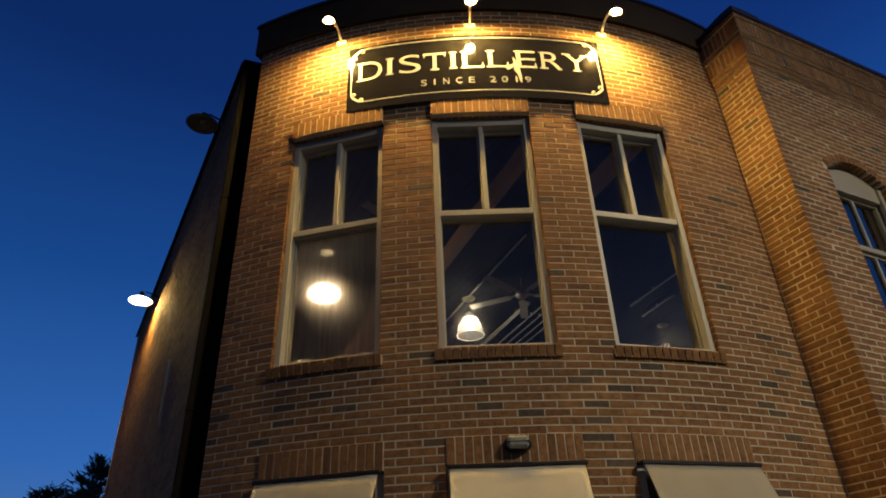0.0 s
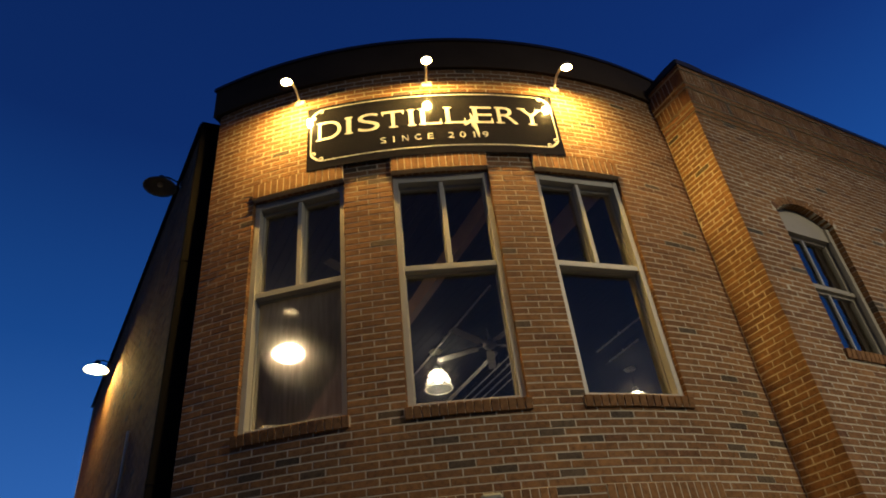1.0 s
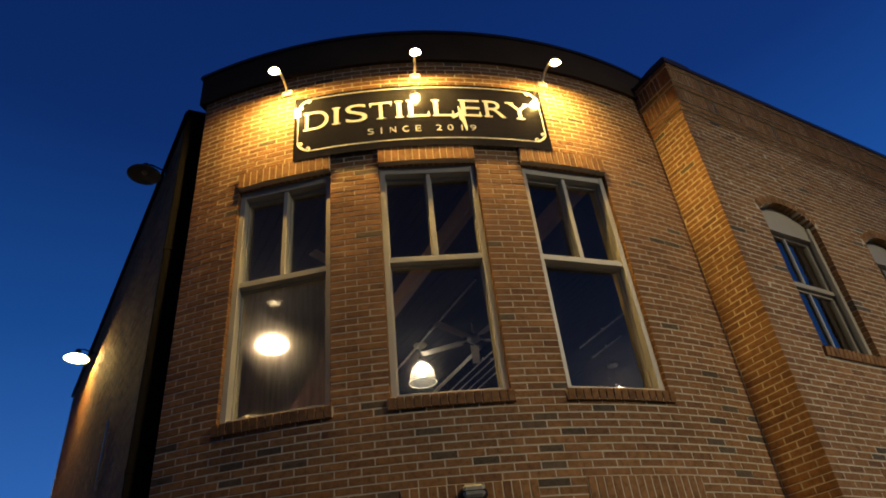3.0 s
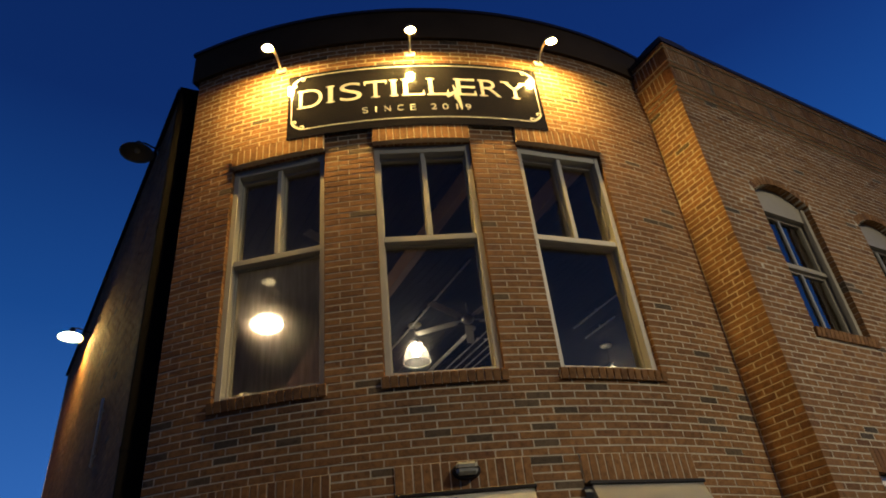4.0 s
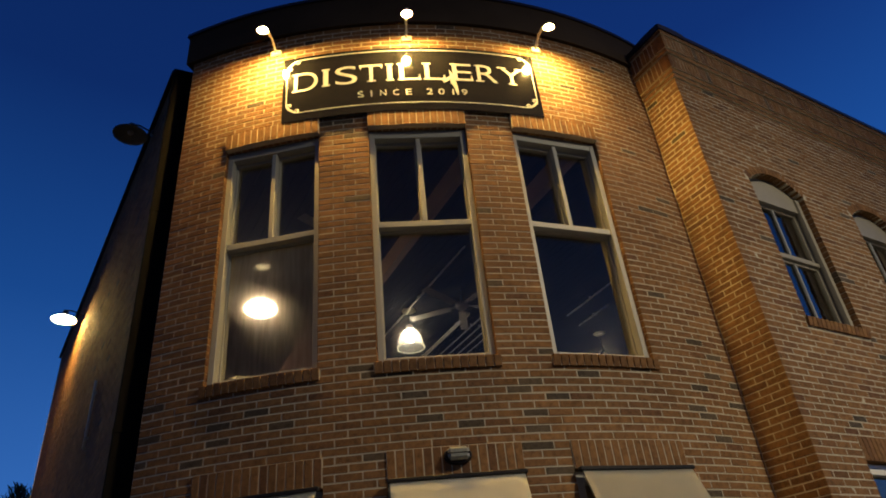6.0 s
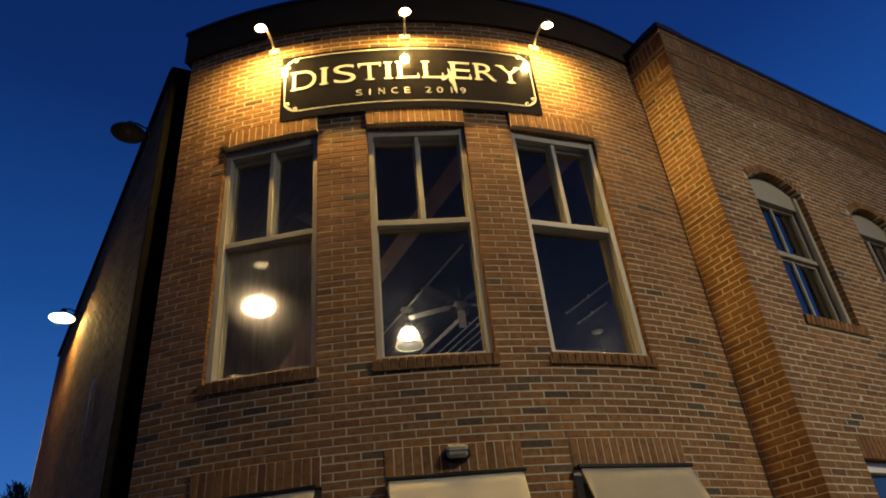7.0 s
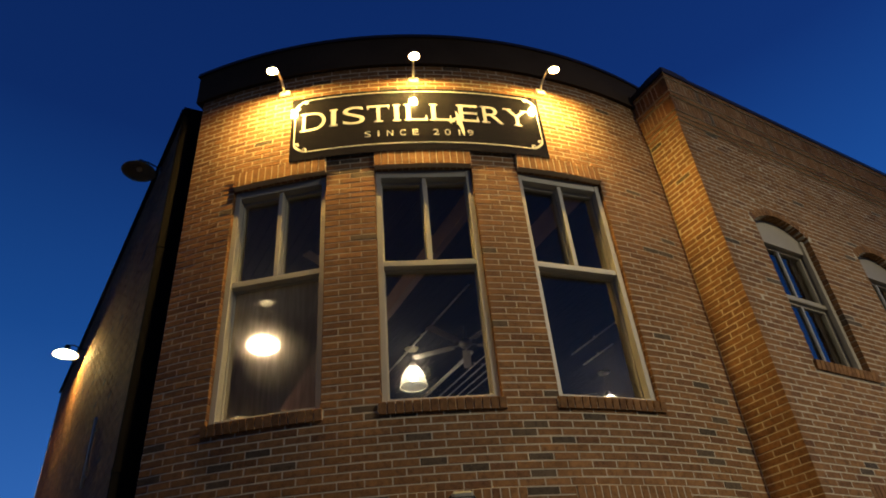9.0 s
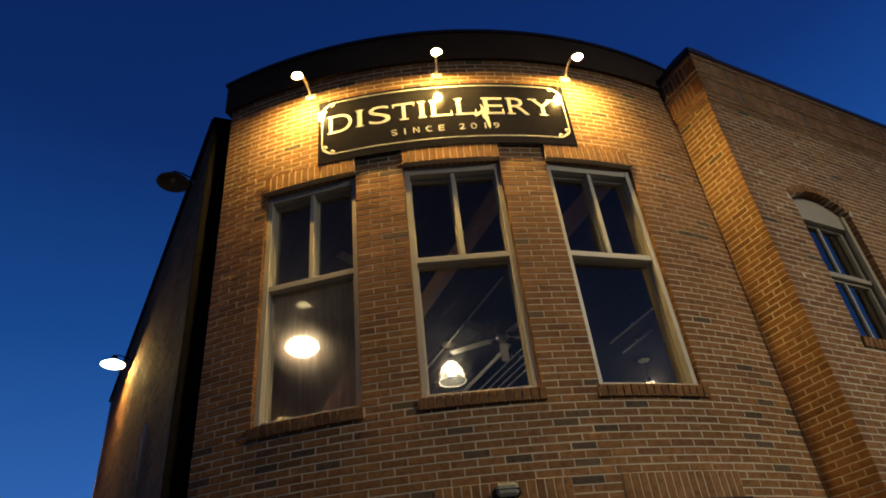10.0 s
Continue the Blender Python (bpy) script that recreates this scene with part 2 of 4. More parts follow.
def tube(points, radius, n=10, bm=None):
    """A round bar along points; radius one number or one for each point."""
    bm = bm or bmesh.new()
    pts = [Vector(p) for p in points]
    rad = radius if isinstance(radius, (list, tuple)) else [radius] * len(pts)
    rings, side = [], None
    for i, p in enumerate(pts):
        d = (pts[min(i + 1, len(pts) - 1)] - pts[max(i - 1, 0)]).normalized()
        if side is None:
            side = d.orthogonal().normalized()
        side = (side - d * side.dot(d)).normalized()
        up = d.cross(side)
        rings.append([bm.verts.new(p + rad[i] * (math.cos(2 * math.pi * k / n) * side + math.sin(2 * math.pi * k / n) * up)) for k in range(n)])
    for a, b in zip(rings, rings[1:]):
        for k in range(n):
            bm.faces.new((a[k], a[(k + 1) % n], b[(k + 1) % n], b[k]))
    bm.faces.new(rings[0])
    bm.faces.new(rings[-1])
    return bm


# ---- the lines of the plan ----
def tower_at(u, z, d=0.0):
    a = u / R
    return Vector(((R + d) * math.sin(a), R - (R + d) * math.cos(a), z))


def tower_frame(u, z, d=0.0):
    """A pose on the round wall: x to the right along it, y into the wall, z up."""
    return Matrix.Translation(tower_at(u, z, d)) @ Matrix.Rotation(u / R, 4, "Z")


def straight(origin, degrees):
    """A straight wall through origin along degrees; outwards is to the right of that way."""
    o, a = Vector((*origin, 0)), radians(degrees)
    w, n = Vector((math.cos(a), math.sin(a), 0)), Vector((math.sin(a), -math.cos(a), 0))

    def at(u, z, d=0.0):
        return o + w * u + n * d + Vector((0, 0, z))

    def fr(u, z, d=0.0):
        return Matrix.Translation(at(u, z, d)) @ Matrix.Rotation(a, 4, "Z")
    return at, fr


EAST = 25.7                                # way of the straight front
CORNER = (2.96, 0.30)                      # its near corner
U_IN, U_OUT = -2.445, 2.87                  # ends of the round front
east_at, east_frame = straight(CORNER, EAST)
RETURN = 0.47
return_at, return_frame = straight((CORNER[0] - RETURN * math.sin(radians(EAST)), CORNER[1] + RETURN * math.cos(radians(EAST))), EAST - 90)
WEST = 119.4
WEST_END = 8.85
A0 = Vector((-2.667, 0.813))
west_far = A0 + WEST_END * Vector((math.cos(radians(WEST)), math.sin(radians(WEST))))
west_at, west_frame = straight(west_far, WEST - 180)      # u runs from the far end to the near one
TOP, TOP_E, TOP_W = Z0 + 4.30, Z0 + 3.975, Z0 + 4.0
COURSE, PITCH, JOINT = 0.0624, 0.203, 0.0098
E_LEN = 12.0


def cells(lo, hi, step, marks):
    s = sorted({round(v, 4) for v in [lo, hi, *marks] if lo - 1e-6 <= v <= hi + 1e-6})
    out = []
    for a, b in zip(s, s[1:]):
        n = max(1, math.ceil((b - a) / step))
        out += [a + (b - a) * i / n for i in range(n)]
    return out + [hi]


def core(at, us, zs, is_open, d0=-0.0022, d1=-0.30):
    """The solid wall behind the bricks, with openings cut through it."""
    V, F = [], []

    def quad(*ps):
        F.append(tuple(range(len(V), len(V) + 4)))
        V.extend(ps)
    solid = {}
    for i in range(len(us) - 1):
        for k in range(len(zs) - 1):
            solid[i, k] = not is_open((us[i] + us[i + 1]) / 2, (zs[k] + zs[k + 1]) / 2)
    for (i, k), s in solid.items():
        if not s:
            continue
        a, b, c, e = us[i], us[i + 1], zs[k], zs[k + 1]
        quad(at(a, c, d0), at(b, c, d0), at(b, e, d0), at(a, e, d0))
        quad(at(b, c, d1), at(a, c, d1), at(a, e, d1), at(b, e, d1))
        if not solid.get((i - 1, k)):
            quad(at(a, c, d1), at(a, c, d0), at(a, e, d0), at(a, e, d1))
        if not solid.get((i + 1, k)):
            quad(at(b, c, d0), at(b, c, d1), at(b, e, d1), at(b, e, d0))
        if not solid.get((i, k - 1)):
            quad(at(a, c, d1), at(b, c, d1), at(b, c, d0), at(a, c, d0))
        if not solid.get((i, k + 1)):
            quad(at(a, e, d0), at(b, e, d0), at(b, e, d1), at(a, e, d1))
    return V, F


BRICK_MESH = {}


def brick_shape(l, h, depth, c=0.003):
    x, z = l / 2, h / 2
    v = [(-x, 0.003, -z), (x, 0.003, -z), (x, 0.003, z), (-x, 0.003, z),
         (-x + c, 0, -z + c), (x - c, 0, -z + c), (x - c, 0, z - c), (-x + c, 0, z - c),
         (-x, depth, -z), (x, depth, -z), (x, depth, z), (-x, depth, z)]
    f = [(4, 5, 6, 7), (0, 1, 5, 4), (1, 2, 6, 5), (2, 3, 7, 6), (3, 0, 4, 7),
         (8, 9, 1, 0), (9, 10, 2, 1), (10, 11, 3, 2), (11, 8, 0, 3)]
    return v, f


def brick_mesh(l, h, depth, mat):
    key = (round(l, 3), round(h, 3), round(depth, 3), mat.name)
    if key not in BRICK_MESH:
        BRICK_MESH[key] = mesh_of("brick", *brick_shape(l, h, depth), mat)
    return BRICK_MESH[key]


def subtract(spans, a, b):
    out = []
    for s, e in spans:
        if b <= s or a >= e:
            out.append((s, e))
            continue
        if a > s:
            out.append((s, a))
        if b < e:
            out.append((b, e))
    return out


def courses(rng, lo, hi, z_lo, z_hi, holes, grey, shift=0.0, ends=True):
    """Running bond: rows of (u, z, length, height, grey?), cut round the holes (u0, u1, z0, z1)."""
    out = []
    k0, k1 = math.floor((z_lo - Z0) / COURSE), math.ceil((z_hi - Z0) / COURSE)
    for k in range(k0, k1):
        zc = Z0 + (k + 0.5) * COURSE
        if not z_lo < zc < z_hi:
            continue
        off = shift + (PITCH / 2 if k % 2 else 0.0)
        spans = [(lo, hi)]
        for a, b, c, e in holes:
            if c < zc < e:
                spans = subtract(spans, a, b)
        for a, b in spans:
            if b - a < 0.03:
                continue
            j = math.floor((a - off) / PITCH)
            cuts = [off + i * PITCH for i in range(j, j + int((b - a) / PITCH) + 3)]
            cuts = [a] + [q for q in cuts if a + 0.065 < q < b - 0.065] + [b]
            for p, q in zip(cuts, cuts[1:]):
                p1, q1 = p + (JOINT / 2 if p > a else 0.001), q - (JOINT / 2 if q < b else 0.001)
                out.append(((p1 + q1) / 2, zc, q1 - p1, COURSE - JOINT, rng.random() < grey((p + q) / 2, zc)))
    return out


def lay(owner, fr, rows, near, label_rest, rng, depth=0.095, limit=300):
    """Bricks as parts where near(u, z) holds, the rest joined into one."""
    V, F, I = [], [], []
    made = 0
    for row in rows:
        u, z, l, h, grey = row[:5]
        d = (row[5] if len(row) > 5 else 0.0) + rng.uniform(-0.0018, 0.0018)
        m = fr(u + rng.uniform(-0.001, 0.001), z + rng.uniform(-0.0008, 0.0008), d) @ Euler((rng.gauss(0, 0.006), 0, rng.gauss(0, 0.004))).to_matrix().to_4x4()
        if near(u, z) and made < limit:
            link("brick", brick_mesh(l, h, depth, M_GREY if grey else M_BRICK), owner, m=m)
            made += 1
            continue
        v, f = brick_shape(l, h, depth)
        n = len(V)
        V.extend(m @ Vector(p) for p in v)
        F.extend(tuple(n + i for i in q) for q in f)
        I.extend([1 if grey else 0] * len(f))
    if V:
        ob = link("brickwork", mesh_of("brickwork", V, F, [M_BRICK, M_GREY], index=I), owner, label_rest)
        ob["kind"] = "stuff"


# ---- openings of the round front ----
HEAD_LOW = Z0 - 11 * COURSE           # top of the heads over the lower windows
SPACING, OPEN_W, OPEN_H = 1.42, 0.945, 2.402
UPPER = [(i - 1) * SPACING for i in range(3)]
LOWER = [-1.40, 0.06, 1.44]
LOW_W, LOW_TOP, LOW_SILL = 1.0, Z0 - 0.905, 0.95
tower_open = [(c - OPEN_W / 2, c + OPEN_W / 2, Z0, Z0 + OPEN_H) for c in UPPER] + [(c - LOW_W / 2, c + LOW_W / 2, LOW_SILL, LOW_TOP) for c in LOWER]


def opens(rows, grow=0.008):
    return lambda u, z: any(a - grow < u < b + grow and c - grow < z < e + grow for a, b, c, e in rows)


def grown(rows, grow=0.008):
    us = [v for a, b, c, e in rows for v in (a - grow, b + grow)]
    zs = [v for a, b, c, e in rows for v in (c - grow, e + grow)]
    return us, zs


rng = random.Random(7)
gu, gz = grown(tower_open)
V, F = core(tower_at, cells(U_IN, U_OUT + 0.1, 0.12, gu), cells(0.0, TOP, 1.2, gz), opens(tower_open))
wall_tower = link("wall_tower", mesh_of("wall_tower", V, F, M_MORTAR))
tagged(wall_tower, "curved red-brown brick wall with pale mortar joints", "wall", kind="structure")

end_at, end_frame = straight(tower_at(U_IN, 0, -0.30)[:2], math.degrees(U_IN / R) - 90)
V, F = core(end_at, [0.0, 0.29], [0.0, TOP - 0.004], lambda u, z: False, 0.004, -0.05)
wall_end = tagged(link("wall_end", mesh_of("wall_end", V, F, M_SHADE_MORTAR)), "narrow brick end of the curved wall, joints darkened as shade", "wall", kind="structure")

# ---- straight front: segmental-arched windows above, flat heads below ----
E_W, E_SILL, E_SPRING, E_RISE = 0.92, Z0 + 0.43, Z0 + 2.08, 0.17
E_WIN = [1.13 + 1.87 * i for i in range(6)]
E_LOW = [(c - 0.46, c + 0.46, 1.0, LOW_TOP) for c in E_WIN]


def arch_top(c, u, w=E_W, rise=E_RISE):
    """Height of a segmental arch over its springing line."""
    rad = (w * w / 4 + rise * rise) / (2 * rise)
    x = min(abs(u - c), w / 2)
    return math.sqrt(rad * rad - x * x) - (rad - rise)


def east_open(u, z):
    for c in E_WIN:
        if abs(u - c) < E_W / 2 + 0.008 and E_SILL - 0.008 < z < E_SPRING + arch_top(c, u) + 0.008:
            return True
    return opens(E_LOW)(u, z)


eu = [v for c in E_WIN for v in [c - E_W / 2 - 0.008 + (E_W + 0.016) * i / 16 for i in range(17)]]
ez = [E_SILL - 0.008, E_SPRING + 0.008, *[E_SPRING + 0.008 + E_RISE * i / 12 for i in range(13)], 1.0 - 0.008, LOW_TOP + 0.008]
V, F = core(east_at, cells(0.008, E_LEN, 1.0, eu), cells(0.0, TOP_E, 1.0, ez), east_open)
wall_east = link("wall_east", mesh_of("wall_east", V, F, M_MORTAR))
tagged(wall_east, "long straight brick wall with arched windows and corbelled cornice", "wall", kind="structure")
V, F = core(return_at, [-0.25, RETURN - 0.008], [0.0, TOP_E], lambda u, z: False)
wall_return = link("wall_return", mesh_of("wall_return", V, F, M_MORTAR))
tagged(wall_return, "narrow brick return beside the curved wall, lit orange", "wall", kind="structure")
V, F = core(west_at, cells(0.0, WEST_END, 2.0, []), [0.0, TOP_W], lambda u, z: False)
wall_west = link("wall_west", mesh_of("wall_west", V, F, M_SHADE_MORTAR))
tagged(wall_west, "brick side wall with wall lamps, joints darkened as shade", "wall", kind="structure")

# the rest of the shell
e_end = east_at(E_LEN, 0)
w_end = west_at(0.0, 0)
back = Vector((10.98, 17.24, 0))


def wall_between(name, p, q, z0, z1, mat, label):
    d = (q - p).normalized()
    n = Vector((d.y, -d.x, 0)) * 0.15
    V = [v + Vector((0, 0, z)) for z in (z0, z1) for v in (p - n, p + n, q + n, q - n)]
    F = [(0, 1, 2, 3), (4, 7, 6, 5), (0, 4, 5, 1), (1, 5, 6, 2), (2, 6, 7, 3), (3, 7, 4, 0)]
    return tagged(link(name, mesh_of(name, V, F, mat)), label, "wall", kind="structure")


wall_between("wall_back", w_end, back, 0.0, TOP_W, M_MORTAR, "plain rear wall of the building")
wall_between("wall_side", back, e_end, 0.0, TOP_W, M_MORTAR, "plain far side wall of the building")
# back of the gap, its shade put into the colour
wall_between("wall_recess", tower_at(U_IN, 0, -0.75), west_at(WEST_END - 0.35, 0, -0.25), 0.0, TOP_W, M_SHADE_MORTAR, "recess between two walls, coloured dark as shade")

outline = [tower_at(U_IN + (U_OUT - U_IN) * i / 24, 0, -0.2) for i in range(25)]
outline += [return_at(0.0, 0, -0.2), east_at(0.2, 0, -0.2), east_at(E_LEN, 0, -0.1), back, west_at(0.1, 0, -0.2), west_at(WEST_END, 0, -0.2)]


def slab(name, z0, z1, mat, label, category):
    n = len(outline)
    V = [Vector((p.x, p.y, z)) for z in (z0, z1) for p in outline]
    F = [tuple(reversed(range(n))), tuple(range(n, 2 * n))] + [(i, (i + 1) % n, n + (i + 1) % n, n + i) for i in range(n)]
    return tagged(link(name, mesh_of(name, V, F, mat)), label, category, kind="structure")


CEIL = Z0 + 3.45
slab("floor_upper", Z0 - 0.75, Z0 - 0.55, M_FLOORW, "worn timber floor of the upper room", "floor")
slab("roof", CEIL + 0.06, CEIL + 0.2, M_GRAVEL, "flat dark membrane roof behind the parapet", "roof")

# ceiling boards run like the side wall
JOIST = EAST + 90
jw = Vector((math.cos(radians(JOIST)), math.sin(radians(JOIST)), 0))
jn = Vector((math.sin(radians(JOIST)), -math.cos(radians(JOIST)), 0))


def inside(p):
    n, c = len(outline), False
    for i in range(n):
        a, b = outline[i], outline[(i + 1) % n]
        if (a.y > p.y) != (b.y > p.y) and p.x < (b.x - a.x) * (p.y - a.y) / (b.y - a.y) + a.x:
            c = not c
    return c


def span_along(off):
    """Where the joist line at an offset lies within the room."""
    ts = [t * 0.05 for t in range(-400, 500) if inside(jn * off + jw * (t * 0.05))]
    return (min(ts), max(ts)) if ts else None


V, F = [], []
off = -14.0
while off < 16.0:
    sp = span_along(off + 0.07)
    if sp:
        a, b = sp
        n = len(V)
        for z in (CEIL, CEIL + 0.02):
            V += [jn * (off + 0.004) + jw * a + Vector((0, 0, z)), jn * (off + 0.136) + jw * a + Vector((0, 0, z)),
                  jn * (off + 0.136) + jw * b + Vector((0, 0, z)), jn * (off + 0.004) + jw * b + Vector((0, 0, z))]
        F += [tuple(n + i for i in q) for q in ((3, 2, 1, 0), (4, 5, 6, 7), (0, 1, 5, 4), (1, 2, 6, 5), (2, 3, 7, 6), (3, 0, 4, 7))]
    off += 0.14
tagged(link("ceiling", mesh_of("ceiling", V, F, M_DARKCEIL)), "dark painted board ceiling", "ceiling", kind="structure")


# ---- ground ----
tagged(link("ground", mesh_of("ground", [(-900, -900, -0.14), (900, -900, -0.14), (900, 900, -0.14), (-900, 900, -0.14)], [(0, 1, 2, 3)], M_ASPHALT)),
       "dark asphalt street surface", "ground", kind="structure")
V = [tower_at(U_IN + (U_OUT - U_IN) * i / 24, 0, -0.1) for i in range(25)] + [east_at(0, 0, -0.1), east_at(E_LEN + 2, 0, -0.1)]
W = [tower_at(U_IN + (U_OUT - U_IN) * i / 24, 0, 2.6) for i in range(25)] + [east_at(0.6, 0, 2.2), east_at(E_LEN + 2, 0, 2.2)]
V, W = [west_at(0, 0, -0.1), west_at(WEST_END, 0, -0.1)] + V, [west_at(0, 0, 2.0), west_at(WEST_END - 0.8, 0, 2.0)] + W
n = len(V)
P = [v.copy() for v in V + W] + [v - Vector((0, 0, 0.14)) for v in V + W]
F = []
for i in range(n - 1):
    F += [(i, n + i, n + i + 1, i + 1), (n + i, 3 * n + i, 3 * n + i + 1, n + i + 1)]
tagged(link("pavement", mesh_of("pavement", P, F, M_PAVE)), "pale concrete pavement with a kerb step", "pavement", kind="structure")


# ---- windows ----
def pane(name, x0, x1, z0, z1, y, parent, mat):
    v = [(x, yy, z) for yy in (y, y + 0.006) for x, z in ((x0, z0), (x1, z0), (x1, z1), (x0, z1))]
    f = [(0, 1, 2, 3), (7, 6, 5, 4), (1, 5, 6, 2), (4, 0, 3, 7), (3, 2, 6, 7), (4, 5, 1, 0)]
    ob = link(name, mesh_of(name, v, f, [mat, M_CLEAR], index=[0, 1, 1, 1, 1, 1]), parent)
    ob.visible_shadow = False
    return ob


def tower_window(i, c, glass_low):
    """Two lights over one large pane, in a deep painted timber frame."""
    w = empty("window_%d" % (i + 1), tower_frame(c, Z0, 0.0), "tall taupe timber window, two small panes over one large", "window", "upper windows of the curved wall", "structure")
    x, h, y0, y1 = OPEN_W / 2 - 0.004, OPEN_H - 0.004, 0.06, 0.21
    jamb, head, foot, rail, mid = 0.054, 0.082, 0.050, 0.060, 1.322
    part("window_frame", boxes((-x, -x + jamb, y0, y1, 0.0, h), (x - jamb, x, y0, y1, 0.0, h), (-x + jamb, x - jamb, y0 + 0.002, y1, h - head, h),
                               (-x + jamb, x - jamb, y0 + 0.002, y1, 0.0, foot), bevel=0.004), M_FRAME, w)
    part("transom_rail", boxes((-x + jamb, x - jamb, y0 + 0.012, y1 - 0.03, mid - rail / 2, mid + rail / 2), bevel=0.005), M_FRAME, w)
    part("mullion", boxes((-0.022, 0.022, y0 + 0.014, y1 - 0.03, mid + rail / 2, h - head), bevel=0.005), M_FRAME, w)
    xi, s = x - jamb, 0.012
    for a, b, c0, e in ((-xi, -0.022, mid + rail / 2, h - head), (0.022, xi, mid + rail / 2, h - head), (-xi, xi, foot, mid - rail / 2)):
        st = 0.03 if b - a < 0.5 else 0.014
        sash = part("sash", boxes((a, a + s, 0.14, 0.19, c0, e), (b - s, b, 0.14, 0.19, c0, e), (a + s, b - s, 0.141, 0.19, c0, c0 + s), (a + s, b - s, 0.141, 0.19, e - st, e)), M_FRAME, w)
        pane("pane", a + s, b - s, c0 + s, e - st, 0.165, sash, glass_low if b - a > 0.5 else M_GLASS)
    return w


for i, c in enumerate(UPPER):
    tower_window(i, c, M_DUSTY if i == 0 else M_GLASS)

for i, c in enumerate(LOWER):
    w = empty("window_%d" % (i + 4), tower_frame(c, LOW_SILL, 0.0), "dark shop window beneath an awning", "window", "lower windows of the curved wall", "structure")
    x, h = LOW_W / 2 - 0.006, LOW_TOP - LOW_SILL - 0.006
    part("window_frame", boxes((-x, -x + 0.07, 0.05, 0.16, 0, h), (x - 0.07, x, 0.05, 0.16, 0, h), (-x + 0.07, x - 0.07, 0.052, 0.16, h - 0.08, h), (-x + 0.07, x - 0.07, 0.052, 0.16, 0, 0.08), bevel=0.004), M_FRAME, w)
    pane("pane", -x + 0.07, x - 0.07, 0.08, h - 0.08, 0.1, w, M_GLASS)


def east_window(i, c):
    w = empty("window_%d" % (i + 7), east_frame(c, E_SILL, 0.0), "arched sash window with a taupe frame and head panel", "window", "arched windows of the straight wall", "structure")
    x, hs, y0, y1 = E_W / 2 - 0.004, E_SPRING - E_SILL, 0.065, 0.21
    bm = boxes((-x, -x + 0.055, y0, y0 + 0.045, 0, hs), (x - 0.055, x, y0, y0 + 0.045, 0, hs), (-x + 0.055, x - 0.055, y0 + 0.002, y0 + 0.045, 0, 0.05), bevel=0.004)
    frame_ob = part("window_frame", bm, M_FRAME_E, w)
    part("jamb_lining", boxes((-x, -x + 0.03, y0 + 0.045, y1, 0, hs), (x - 0.03, x, y0 + 0.045, y1, 0, hs), (-x + 0.03, x - 0.03, y0 + 0.045, y1, 0, 0.03)), M_FRAME_E, frame_ob)
    bm = bmesh.new()
    low = hs - 0.17
    top = [(-x + 2 * x * k / 16, hs + arch_top(0, -x + 2 * x * k / 16) - 0.004) for k in range(17)]
    rows = [[bm.verts.new((px, yy, pz)) for px, pz in top] for yy in (y0 + 0.03, y1)]
    lows = [[bm.verts.new((px, yy, low)) for px, pz in top] for yy in (y0 + 0.03, y1)]
    for k in range(16):
        bm.faces.new((lows[0][k], lows[0][k + 1], rows[0][k + 1], rows[0][k]))
        bm.faces.new((lows[1][k + 1], lows[1][k], rows[1][k], rows[1][k + 1]))
        bm.faces.new((rows[0][k], rows[0][k + 1], rows[1][k + 1], rows[1][k]))
        bm.faces.new((lows[0][k + 1], lows[0][k], lows[1][k], lows[1][k + 1]))
    part("head_panel", bm, M_FRAME_E, w)
    xi, mid = x - 0.03, 0.81
    part("meeting_rail", boxes((-xi, xi, y0 + 0.05, y1 - 0.01, mid - 0.025, mid + 0.025), bevel=0.004), M_FRAME_E, w)
    for a, b in ((0.03, mid - 0.025), (mid + 0.025, low)):
        sash = part("sash", boxes((-xi, -xi + 0.04, 0.15, 0.195, a, b), (xi - 0.04, xi, 0.15, 0.195, a, b), (-xi + 0.04, xi - 0.04, 0.151, 0.195, a, a + 0.04), (-xi + 0.04, xi - 0.04, 0.151, 0.195, b - 0.03, b)), M_FRAME_E, w)
        part("glazing_bar", boxes((-0.014, 0.014, 0.145, 0.165, a + 0.04, b - 0.03)), M_FRAME, sash)
        pane("pane", -xi + 0.04, xi - 0.04, a + 0.04, b - 0.03, 0.17, sash, M_GLASS_E)


def east_low_window(i, c):
    w = empty("window_%d" % (i + 13), east_frame(c, 1.0, 0.0), "ground floor window with a pale frame", "window", "lower windows of the straight wall", "structure")
    x, h = 0.455, LOW_TOP - 1.0 - 0.004
    part("window_frame", boxes((-x, -x + 0.08, 0.06, 0.2, 0, h), (x - 0.08, x, 0.06, 0.2, 0, h), (-x + 0.08, x - 0.08, 0.062, 0.2, h - 0.09, h), (-x + 0.08, x - 0.08, 0.062, 0.2, 0, 0.08), bevel=0.004), M_LAMPW, w)
    pane("pane", -x + 0.08, x - 0.08, 0.08, h - 0.09, 0.13, w, M_GLASS_E)


for i, c in enumerate(E_WIN):
    east_window(i, c)
    east_low_window(i, c)


